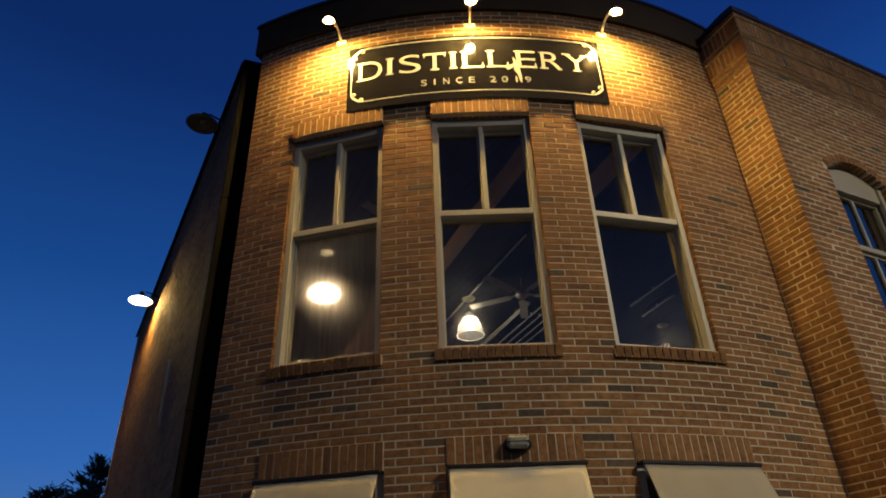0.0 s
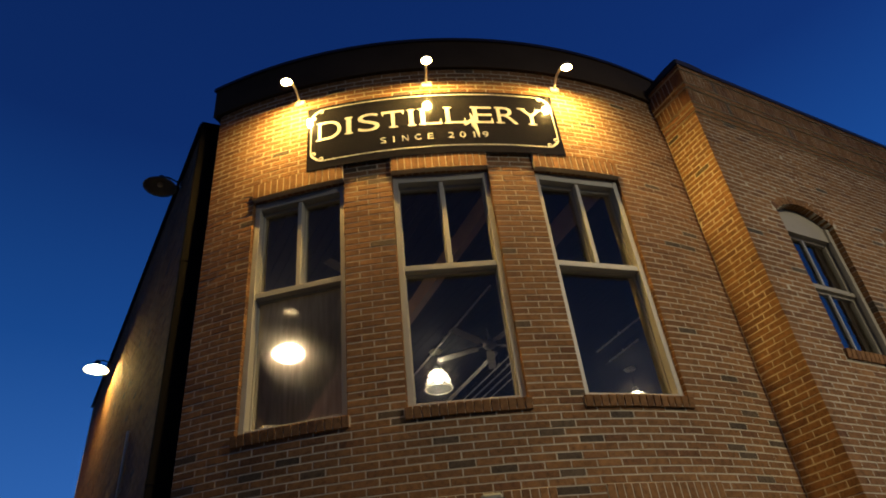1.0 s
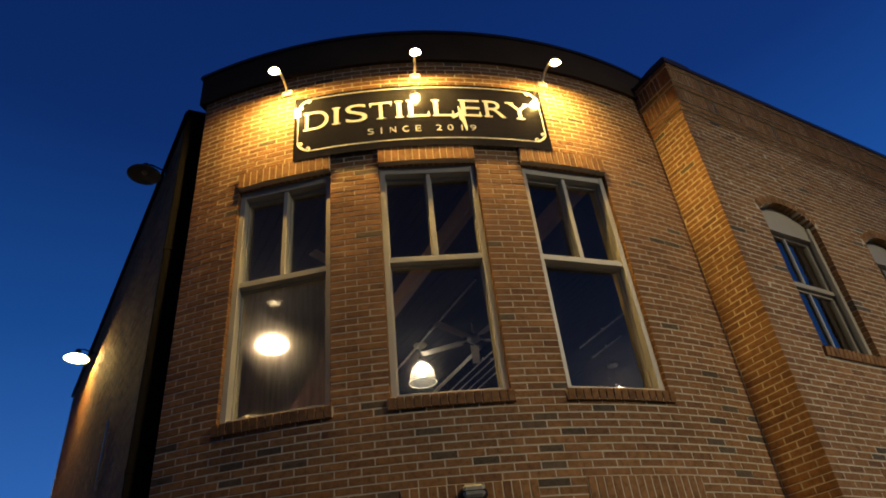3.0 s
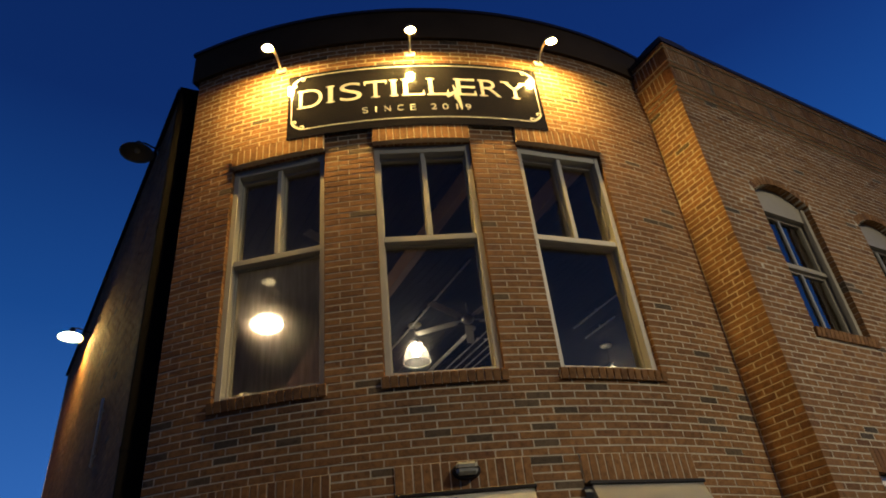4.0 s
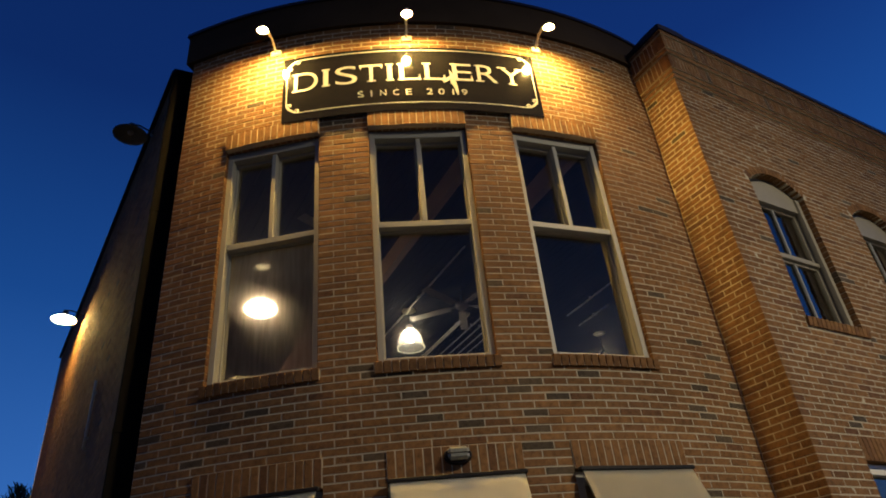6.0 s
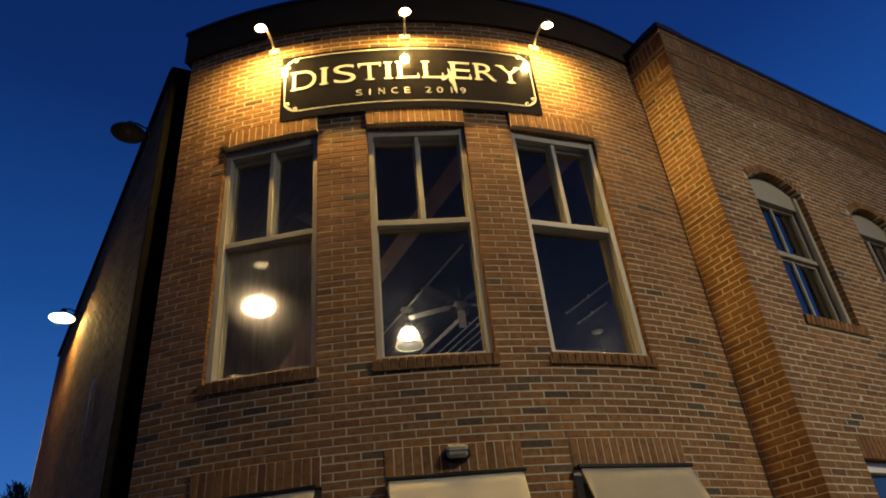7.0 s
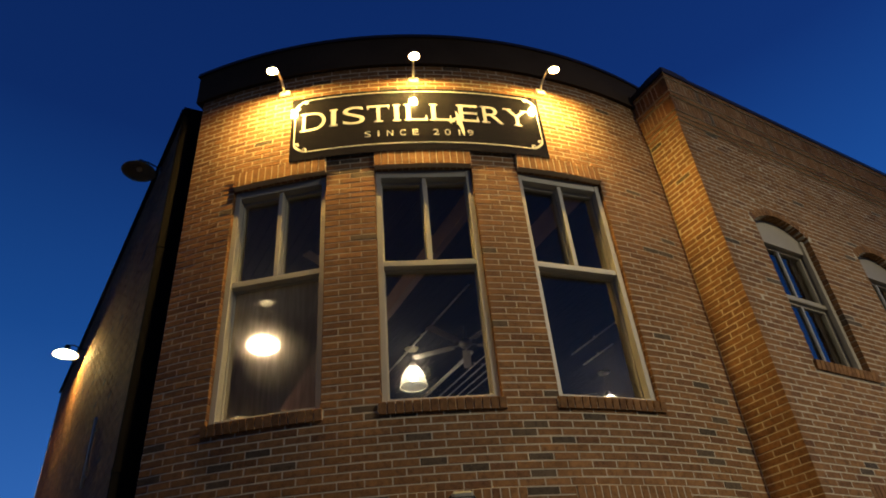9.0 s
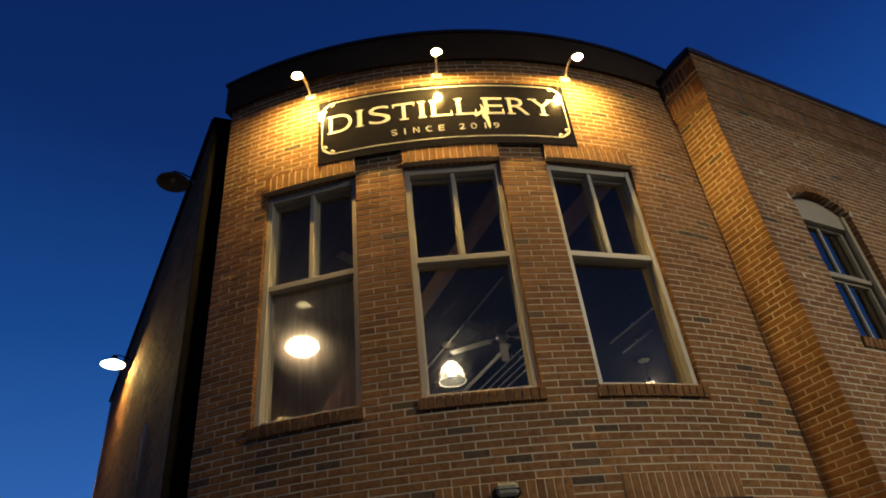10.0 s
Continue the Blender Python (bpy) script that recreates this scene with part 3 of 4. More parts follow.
# ---- copings ----
def coping(name, at, us, z, d0, d1, h, label):
    V, F = [], []
    for u in us:
        V += [at(u, z, d0), at(u, z, d1), at(u, z + h, d1 - 0.012), at(u, z + h + 0.015, (d0 + d1) / 2), at(u, z + h, d0 + 0.012)]
    for i in range(len(us) - 1):
        for k in range(5):
            F.append((i * 5 + k, i * 5 + (k + 1) % 5, i * 5 + 5 + (k + 1) % 5, i * 5 + 5 + k))
    n = len(V)
    F += [tuple(range(5)), tuple(range(n - 5, n))]
    return tagged(link(name, mesh_of(name, V, F, M_COPING)), label, "coping", kind="structure")


BAND = Z0 + 3.87                           # underside of the dark band along the curved parapet
V, F = core(tower_at, [U_IN - 0.075 + (U_OUT - U_IN + 0.17) * i / 40 for i in range(41)], [BAND, TOP - 0.001], lambda u, z: False, 0.04, -0.31)
tagged(link("trim_fascia", mesh_of("trim_fascia", V, F, M_FASCIA)), "dark brown painted band along the curved parapet", "fascia", kind="structure")
coping("trim_coping_tower", tower_at, [U_IN - 0.10 + (U_OUT - U_IN + 0.27) * i / 40 for i in range(41)], TOP, -0.33, 0.06, 0.06, "dark metal coping on the curved parapet")
coping("trim_coping_east", east_at, [-0.10, 3.0, 6.0, 9.0, E_LEN], TOP_E, -0.33, 0.10, 0.08, "dark metal coping on the straight parapet")
coping("trim_coping_return", return_at, [-0.3, RETURN + 0.099], TOP_E, -0.33, 0.10, 0.079, "dark metal coping over the narrow return")
coping("trim_coping_west", west_at, [0.0, 3.0, 6.0, WEST_END + 0.02], TOP_W, -0.33, 0.05, 0.06, "dark metal coping on the side wall")


# ---- the sign ----
S_HALF, S_LO, S_HI, S_D = 1.315, Z0 + 2.578, Z0 + 3.452, 0.048
sign = empty("sign", tower_frame(0, S_LO, 0.0), "curved glossy black panel sign with cream lettering and border", "sign")
inv = sign.matrix_basis.inverted()


def bent(us, z0, z1, d0, d1):
    """A thin curved slab along the round wall, in the sign's own space."""
    bm = bmesh.new()
    rows = [[bm.verts.new(inv @ tower_at(u, z, d)) for z, d in ((z0, d0), (z0, d1), (z1, d1), (z1, d0))] for u in us]
    for a, b in zip(rows, rows[1:]):
        for k in range(4):
            bm.faces.new((a[k], a[(k + 1) % 4], b[(k + 1) % 4], b[k]))
    bm.faces.new(rows[0])
    bm.faces.new(rows[-1])
    return bm


def steps(a, b, n):
    return [a + (b - a) * i / n for i in range(n + 1)]


board = part("board", bent(steps(-S_HALF, S_HALF, 48), S_LO, S_HI, 0.014, S_D), M_SIGN, sign)
for u in (-0.9, 0.0, 0.9):
    part("bracket", bent(steps(u - 0.04, u + 0.04, 2), S_LO + 0.2, S_HI - 0.2, -0.004, 0.014), M_BLACK, sign)
E0, BW, NOTCH = 0.042, 0.010, 0.125
B_LO, B_HI = S_LO + 0.100, S_HI - 0.042
for z in (B_LO, B_HI):
    part("border_line", bent(steps(-S_HALF + E0 + NOTCH, S_HALF - E0 - NOTCH, 44), z - BW / 2, z + BW / 2, S_D, S_D + 0.003), M_CREAM, sign, "cream border line")
for s in (-1, 1):
    u = s * (S_HALF - E0)
    part("border_line", bent(steps(u - BW / 2, u + BW / 2, 1), B_LO + NOTCH, B_HI - NOTCH, S_D, S_D + 0.003), M_CREAM, sign, "cream border line")


def ribbon(points, widths, place, thick=0.004):
    """A flat band of changing width along a line in the sign's plane."""
    bm = bmesh.new()
    rows = []
    for i, (x, z) in enumerate(points):
        x0, z0 = points[max(0, i - 1)]
        x1, z1 = points[min(len(points) - 1, i + 1)]
        l = math.hypot(x1 - x0, z1 - z0) or 1
        nx, nz = -(z1 - z0) / l * widths[i] / 2, (x1 - x0) / l * widths[i] / 2
        rows.append([bm.verts.new(inv @ place(x + k * nx, z + k * nz, S_D + d)) for k, d in ((1, 0), (-1, 0), (-1, thick), (1, thick))])
    for a, b in zip(rows, rows[1:]):
        for k in range(4):
            bm.faces.new((a[k], a[(k + 1) % 4], b[(k + 1) % 4], b[k]))
    bm.faces.new(rows[0])
    bm.faces.new(rows[-1])
    return bm


def scroll(cx, cz, r0, r1, a0, a1, n=18):
    return [(cx + (r0 + (r1 - r0) * i / n) * math.cos(radians(a0 + (a1 - a0) * i / n)), cz + (r0 + (r1 - r0) * i / n) * math.sin(radians(a0 + (a1 - a0) * i / n))) for i in range(n + 1)]


for sx in (-1, 1):
    for sz in (-1, 1):
        cu, cz = sx * (S_HALF - E0), B_HI if sz > 0 else B_LO
        put = lambda x, z, d, cu=cu, cz=cz, sx=sx, sz=sz: tower_at(cu - sx * x, cz - sz * z, d)
        orn = part("scroll_ornament", ribbon(scroll(0.03, 0.105, 0.028, 0.008, 190, -150), [0.012 + 0.006 * math.sin(i * 0.3) for i in range(19)], put), M_CREAM, sign, "cream scroll in the corner of the border")
        part("curl", ribbon(scroll(0.105, 0.03, 0.028, 0.008, 260, 600), [0.012 + 0.006 * math.sin(i * 0.3) for i in range(19)], put, 0.0045), M_CREAM, orn)
        part("stem", ribbon([(0.004, 0.12), (0.012, 0.085), (0.034, 0.06), (0.06, 0.036), (0.085, 0.012), (0.12, 0.003)], [0.012, 0.018, 0.024, 0.024, 0.018, 0.012], put, 0.005), M_CREAM, orn)


def glyph(ch, u0, u1, z0, z1, depth=0.004, bold=-0.006, skew=0.0):
    """One letter of the built-in font, fitted to its place on the sign."""
    cu = bpy.data.curves.new("letter", "FONT")
    cu.body, cu.extrude, cu.offset = ch, 0.01, bold
    tmp = bpy.data.objects.new("letter", cu)
    scene.collection.objects.link(tmp)
    dg = bpy.context.evaluated_depsgraph_get()
    me = bpy.data.meshes.new_from_object(tmp.evaluated_get(dg))
    bpy.data.objects.remove(tmp)
    bpy.data.curves.remove(cu)
    xs, ys = [v.co.x for v in me.vertices], [v.co.y for v in me.vertices]
    for v in me.vertices:
        u = u0 + (v.co.x - min(xs)) / (max(xs) - min(xs)) * (u1 - u0) if ch not in "I1" else (u0 + u1) / 2 + (v.co.x - (min(xs) + max(xs)) / 2) / (max(xs) - min(xs)) * (u1 - u0)
        z = z0 + (v.co.y - min(ys)) / (max(ys) - min(ys)) * (z1 - z0)
        v.co = inv @ tower_at(u, z, S_D + (depth if v.co.z > 0 else 0.0005))
    me.materials.clear()
    me.materials.append(M_CREAM)
    return me


def serif(parent, u, z, w, h=0.015):
    bm = bent([u - w / 2, u, u + w / 2], z - h / 2, z + h / 2, S_D, S_D + 0.0045)
    part("serif", bm, M_CREAM, parent)


Z_A, Z_B = Z0 + 2.980, Z0 + 3.222
LETTERS = [("D", -1.195, -0.953), ("I", -0.897, -0.847), ("S", -0.775, -0.556), ("T", -0.532, -0.298), ("I", -0.254, -0.204),
           ("L", -0.135, 0.080), ("L", 0.124, 0.330), ("E", 0.408, 0.612), ("R", 0.662, 0.872), ("Y", 0.905, 1.160)]
for k, (ch, a, b) in enumerate(LETTERS):
    lo, hi = (Z_A, Z_B) if ch != "S" else (Z_A - 0.004, Z_B + 0.004)
    if k == 0:
        lo, hi = Z_A - 0.022, Z_B - 0.006
    L = link("letter", glyph(ch, a, b, lo, hi), sign)
    st = 0.055
    if ch == "I":
        serif(L, (a + b) / 2, hi - 0.010, 0.085), serif(L, (a + b) / 2, lo + 0.010, 0.085)
    if ch in "DLER":
        serif(L, a + st * 0.42, hi - 0.010, 0.085)
        serif(L, a + st * 0.42, lo + 0.010, 0.085)
    if ch in "TY":
        serif(L, (a + b) / 2, lo + 0.010, 0.09)
    if ch == "Y":
        serif(L, a + 0.03, hi - 0.010, 0.09), serif(L, b - 0.03, hi - 0.010, 0.09)
    if ch in "LE":
        part("serif", ribbon([(b - 0.012, lo + 0.075), (b - 0.012, lo + 0.005)], [0.006, 0.03], tower_at, 0.0045), M_CREAM, L)
    if ch == "T":
        for q in (a + 0.012, b - 0.012):
            part("serif", ribbon([(q, hi - 0.06), (q, hi - 0.004)], [0.008, 0.026], tower_at, 0.0045), M_CREAM, L)
# the pouring spike between the letters
drip = part("drip_ornament", ribbon([(0.375, Z0 + 3.122), (0.392, Z0 + 3.062), (0.402, Z0 + 2.992), (0.404, Z0 + 2.952)], [0.004, 0.03, 0.052, 0.06], tower_at, 0.005), M_CREAM, sign, "cream pouring spike between the letters")
part("tip", ribbon([(0.404, Z0 + 2.952), (0.418, Z0 + 2.912), (0.424, Z0 + 2.882), (0.432, Z0 + 2.822), (0.438, Z0 + 2.777)], [0.06, 0.04, 0.034, 0.028, 0.006], tower_at, 0.005), M_CREAM, drip)
part("link_bar", ribbon([(0.30, Z0 + 2.967), (0.345, Z0 + 2.990), (0.392, Z0 + 3.042)], [0.05, 0.04, 0.012], tower_at, 0.0052), M_CREAM, drip)
SMALL = "SINCE 2019"
slots = [-0.527, -0.420, -0.305, -0.178, -0.052, None, 0.155, 0.271, 0.389, 0.503]
for ch, u in zip(SMALL, slots):
    if u is None:
        continue
    w = 0.014 if ch in "I1" else 0.058
    link("letter", glyph(ch, u - w / 2, u + w / 2, Z0 + 2.780, Z0 + 2.856, 0.004, -0.012), sign)


# ---- gooseneck lamps over the sign ----
def sign_lamp():
    t = empty("sign_lamp", None, "small lit gooseneck sign lamp on a cream bracket", "lamp", "lamps over the sign")
    part("base", boxes((-0.055, 0.055, -0.035, 0.004, -0.045, 0.03), bevel=0.008), M_LAMPW, t)
    arm = [(0, -0.03, 0.0), (0, -0.07, 0.045), (0, -0.14, 0.085), (0, -0.23, 0.092), (0, -0.31, 0.072), (0, -0.352, 0.032)]
    part("arm", tube(arm, 0.013), M_LAMPW, t, smooth=True)
    sh = part("shade", lathe([(0.02, 0.06), (0.028, 0.046), (0.042, 0.036), (0.054, 0.018), (0.061, -0.003), (0.057, -0.003), (0.051, 0.014), (0.040, 0.031), (0.0, 0.035)], 28), M_LAMPG, t, smooth=True, m=pose(0, -0.36, -0.033, 13))
    part("bulb", lathe([(0.0, -0.007), (0.02, -0.006), (0.036, -0.002), (0.046, 0.004), (0.046, 0.010), (0.0, 0.016)], 20), M_BULB, sh, "glowing warm bulb", smooth=True)
    return t


first = sign_lamp()
first.matrix_basis = tower_frame(-1.42, Z0 + 3.625)
for u in (-0.03, 1.405):
    copy_thing(first, tower_frame(u, Z0 + 3.625))


# ---- barn lamps on the side wall ----
def barn_lamp(m, lit, d):
    t = empty("wall_lamp", m, ("lit" if lit else "unlit") + " dish-shaped barn lamp on a curved wall arm", "lamp", "barn lamps of the side wall")
    part("base", lathe([(0.055, 0.0), (0.055, 0.012), (0.03, 0.03), (0.0, 0.032)], 16), M_BLACK, t, m=pose(0, 0.004, 0, 90))
    part("arm", tube([(0, 0, 0), (0, -d * 0.3, 0.03), (0, -d * 0.7, 0.06), (0, -d * 0.93, 0.05), (0, -d, 0.0)], 0.011), M_BLACK, t, smooth=True)
    part("cap", lathe([(0.0, 0.05), (0.035, 0.045), (0.045, 0.02), (0.045, -0.03), (0.05, -0.035)], 16), M_BLACK, t, smooth=True, m=pose(0, -d, 0))
    sh = part("shade", lathe([(0.05, -0.03), (0.065, -0.045), (0.115, -0.062), (0.165, -0.092), (0.20, -0.125), (0.195, -0.127), (0.16, -0.098), (0.11, -0.07), (0.055, -0.055), (0.0, -0.05)], 32), M_LAMPW if lit else M_LAMPG, t, smooth=True, m=pose(0, -d, 0))
    if lit:
        part("bulb", lathe([(0.0, -0.15), (0.03, -0.145), (0.055, -0.12), (0.05, -0.085), (0.025, -0.06), (0.0, -0.055)], 14), M_BULB2, sh, "glowing warm bulb", smooth=True)
    else:
        part("bulb", lathe([(0.0, -0.12), (0.025, -0.115), (0.038, -0.095), (0.03, -0.07), (0.0, -0.06)], 12), M_LAMPW, sh, smooth=True)
    return t


barn_lamp(west_frame(WEST_END - 1.0, Z0 + 3.92), False, 0.25)
barn_lamp(west_frame(WEST_END - 5.46, Z0 + 3.42), True, 0.28)


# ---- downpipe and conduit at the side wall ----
# wide near-black pipe added to fill the gap between the walls with shade
dp = empty("downpipe", pose(-2.535, 0.735, 0, 0, 0, 20), "near-black flat downpipe, added to keep the recess dark", "downpipe")
part("pipe", boxes((-0.115, 0.12, -0.04, 0.05, 0.0, TOP_W - 0.03), bevel=0.008), M_SHADE_PIPE, dp)
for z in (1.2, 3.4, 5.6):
    part("strap", boxes((-0.12, 0.125, -0.046, 0.06, z, z + 0.03)), M_SHADE_PIPE, dp)
cd = empty("conduit", west_frame(WEST_END - 1.8, 0, 0), "thin pale metal conduit on the side wall", "conduit")
part("tube", tube([(0, -0.025, Z0 + 0.20), (0, -0.025, Z0 + 0.95)], 0.014), M_PALE, cd, smooth=True)
for z in (Z0 + 0.3, Z0 + 0.8):
    part("clip", boxes((-0.025, 0.025, -0.034, 0.004, z, z + 0.02)), M_GALV, cd)


# ---- emergency light over the middle awning ----
em = empty("emergency_light", tower_frame(0.075, Z0 - 0.765, 0.0), "dark oval bulkhead light with a smoked lens", "wall light")
bm = lathe([(0.0, 0.0), (0.105, 0.0), (0.105, 0.03), (0.095, 0.055), (0.0, 0.06)], 28)
bmesh.ops.scale(bm, vec=(1.0, 0.62, 1.0), verts=bm.verts)
housing = part("housing", bm, M_BLACK, em, smooth=False, m=pose(0, 0.004, 0, 90))
bm = boxes((-0.078, 0.078, -0.10, -0.05, -0.042, 0.05), bevel=0.02)
lens = part("lens", bm, M_LENS, em, "smoked ribbed lens")
part("guard_bar", boxes((-0.082, 0.082, -0.104, -0.05, 0.000, 0.007), bevel=0.002), M_BLACK, lens)


# ---- awnings ----
def awning():
    t = empty("awning", None, "cream canvas window awning on a dark head bar", "awning", "awnings of the curved wall")
    w, dep, drop = 0.48, 0.40, 0.92
    part("head_bar", boxes((-w - 0.02, w + 0.02, -0.065, -0.012, -0.022, 0.008), bevel=0.006), M_BLACK, t)
    bm = bmesh.new()
    nx, ny = 14, 10
    top = [[bm.verts.new((-w + 2 * w * i / nx, -0.05 - dep * j / ny, -0.02 - drop * j / ny + 0.045 * math.sin(math.pi * j / ny) * 0.6 - 0.022 * math.sin(math.pi * i / nx) * math.sin(math.pi * j / ny) + 0.003 * math.sin(i * 2.1 + j))) for i in range(nx + 1)] for j in range(ny + 1)]
    for j in range(ny):
        for i in range(nx):
            bm.faces.new((top[j][i], top[j][i + 1], top[j + 1][i + 1], top[j + 1][i]))
    bmesh.ops.solidify(bm, geom=bm.faces[:], thickness=0.003)
    part("canvas", bm, M_CANVAS, t, smooth=True)
    bm = bmesh.new()
    val = [[bm.verts.new((-w + 2 * w * i / 28, -0.055 - dep - 0.004 * math.sin(i * 0.9), -0.02 - drop - z * (0.17 + 0.012 * math.cos(i * math.pi / 3.5)))) for i in range(29)] for z in (0, 1)]
    for i in range(28):
        bm.faces.new((val[0][i], val[0][i + 1], val[1][i + 1], val[1][i]))
    bmesh.ops.solidify(bm, geom=bm.faces[:], thickness=0.003)
    part("valance", bm, M_CANVAS, t)
    for s in (-1, 1):
        part("frame_arm", tube([(s * (w - 0.012), -0.02, -0.98), (s * (w - 0.012), -0.05 - dep + 0.01, -0.02 - drop - 0.01)], 0.011), M_BLACK, t, smooth=True)
        part("rafter", tube([(s * (w - 0.012), -0.05, -0.045), (s * (w - 0.012), -0.05 - dep / 2, -0.02 - drop / 2 - 0.0), (s * (w - 0.012), -0.04 - dep, -0.035 - drop)], 0.009), M_BLACK, t, smooth=True)
    return t


aw = awning()
aw.matrix_basis = tower_frame(LOWER[0], LOW_TOP + 0.0)
for c in LOWER[1:]:
    copy_thing(aw, tower_frame(c, LOW_TOP + 0.0))


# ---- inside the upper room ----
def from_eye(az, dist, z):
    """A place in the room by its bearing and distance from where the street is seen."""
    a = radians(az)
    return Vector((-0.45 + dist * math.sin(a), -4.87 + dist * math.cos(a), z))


def beam(p, length, w, h, z, mat, name, label, back_len=0.0):
    m = Matrix.Translation((p.x, p.y, z)) @ Matrix.Rotation(radians(JOIST - 4), 4, "Z")
    return tagged(part(name, boxes((-back_len, length, -w / 2, w / 2, 0, h), bevel=0.006), mat, m=m), label, "beam", "beams under the ceiling")


beam(Vector((0.67, 1.82, 0)), 8.0, 0.11, 0.28, CEIL - 0.28, M_WOOD, "ceiling_beam", "thick stained timber beam under the ceiling", 0.8)
beam(Vector((1.85, 2.10, 0)), 1.5, 0.11, 0.28, CEIL - 0.28, M_WOOD, "ceiling_beam", "thick stained timber beam under the ceiling", 0.8)
for k, dx in enumerate((0.0, 0.31, 0.48, 0.66, 0.835)):
    z = 0.06 if k == 0 else 0.05
    p = Vector((1.13 + 0.95 * dx, 6.40 + 0.35 * dx, 0))
    t = empty("ceiling_conduit", Matrix.Translation((p.x, p.y, CEIL - z)) @ Matrix.Rotation(radians(112), 4, "Z"), "thin pale conduit run along the dark ceiling", "conduit", "conduits under the ceiling")
    part("tube", tube([(-0.2, 0, 0), (5.0, 0, 0)], 0.034 if k == 0 else 0.011, 8), M_PALE, t, smooth=True)
    for x in (0.3, 2.5, 4.7):
        part("hanger", boxes((x - 0.01, x + 0.01, -0.012, 0.012, 0.0, z)), M_PALE, t)
for p, length in (((0.92, 3.85), 3.6), ((3.70, 5.19), 1.45), ((3.86, 6.14), 0.95)):
    t = empty("ceiling_conduit", Matrix.Translation((*p, CEIL - 0.05)) @ Matrix.Rotation(radians(112), 4, "Z"), "thin pale conduit run along the dark ceiling", "conduit", "conduits under the ceiling")
    part("tube", tube([(0, 0, 0), (length, 0, 0)], 0.016, 8), M_PALE, t, smooth=True)
    part("hanger", boxes((length / 2 - 0.01, length / 2 + 0.01, -0.012, 0.012, 0.0, 0.05)), M_PALE, t)


def pendant(p, kind, k=1.0):
    """A ceiling canopy, a cord and a glass shade k times the usual size."""
    t = empty("pendant_lamp", Matrix.Translation(p), "lit opal saucer pendant lamp" if kind == "opal" else "lit ribbed glass bell pendant lamp", "lamp", "pendant lamps in the upper room")
    sized = lambda rows: [(r * k, z * k) for r, z in rows]
    part("cord", tube([(0, 0, 0.12 * k), (0, 0, CEIL - p.z - 0.02)], 0.006, 8), M_BLACK, t)
    part("canopy", lathe([(0.0, -0.05), (0.05, -0.047), (0.10, -0.03), (0.125, 0.0)], 20), M_LAMPW, t, "white ceiling canopy", smooth=True, m=pose(0, 0, CEIL - p.z))
    if kind == "opal":
        part("fitter", lathe(sized([(0.0, 0.13), (0.03, 0.125), (0.045, 0.09), (0.05, 0.075)]), 16), M_GALV, t, smooth=True)
        part("shade", lathe(sized([(0.0, 0.074), (0.045, 0.068), (0.085, 0.050), (0.115, 0.024), (0.125, 0.0), (0.115, -0.022), (0.085, -0.044), (0.045, -0.060), (0.0, -0.066)]), 32), M_PEND, t, "glowing opal glass shade", smooth=True)
    else:
        part("fitter", lathe(sized([(0.0, 0.26), (0.03, 0.255), (0.045, 0.22), (0.05, 0.19)]), 16), M_GALV, t, smooth=True)
        sh = part("shade", lathe(sized([(0.05, 0.20), (0.085, 0.18), (0.12, 0.13), (0.145, 0.06), (0.158, -0.01), (0.163, -0.045), (0.158, -0.045), (0.15, -0.01), (0.137, 0.06), (0.112, 0.125), (0.08, 0.172), (0.05, 0.19)]), 32, ring=True), M_BELLGLASS, t, "pale translucent bell shade", smooth=True)
        part("rim", lathe(sized([(0.163, -0.042), (0.169, -0.046), (0.163, -0.052), (0.157, -0.046)]), 32, ring=True), M_LAMPW, sh, smooth=True)
        part("bulb", lathe(sized([(0.0, 0.03), (0.035, 0.045), (0.055, 0.08), (0.045, 0.12), (0.02, 0.15), (0.0, 0.155)]), 16), M_BELL, t, "glowing bulb", smooth=True)
    return t


m, t, b = material("translucent_bell_glass")
b.inputs["Base Color"].default_value = (0.08, 0.08, 0.075, 1)
b.inputs["Roughness"].default_value = 0.35
tl = node(t, "ShaderNodeBsdfTranslucent", Color=(0.30, 0.28, 0.23, 1))
mx = node(t, "ShaderNodeMixShader", Fac=0.8)
t.links.new(b.outputs[0], mx.inputs[1])
t.links.new(tl.outputs[0], mx.inputs[2])
t.links.new(mx.outputs[0], t.nodes["Material Output"].inputs[0])
clear = node(t, "ShaderNodeBsdfTransparent", Color=(0.95, 0.93, 0.88, 1))
mx2 = node(t, "ShaderNodeMixShader", Fac=0.55)
t.links.new(mx.outputs[0], mx2.inputs[1])
t.links.new(clear.outputs[0], mx2.inputs[2])
t.links.new(mx2.outputs[0], t.nodes["Material Output"].inputs[0])
M_BELLGLASS = m
pendant(Vector((-2.20, 4.244, Z0 + 2.70)), "opal", 1.93)
pendant(Vector((0.093, 6.08, Z0 + 2.79)), "bell", 1.48)
pendant(Vector((4.07, 7.57, Z0 + 2.66)), "bell", 1.48)


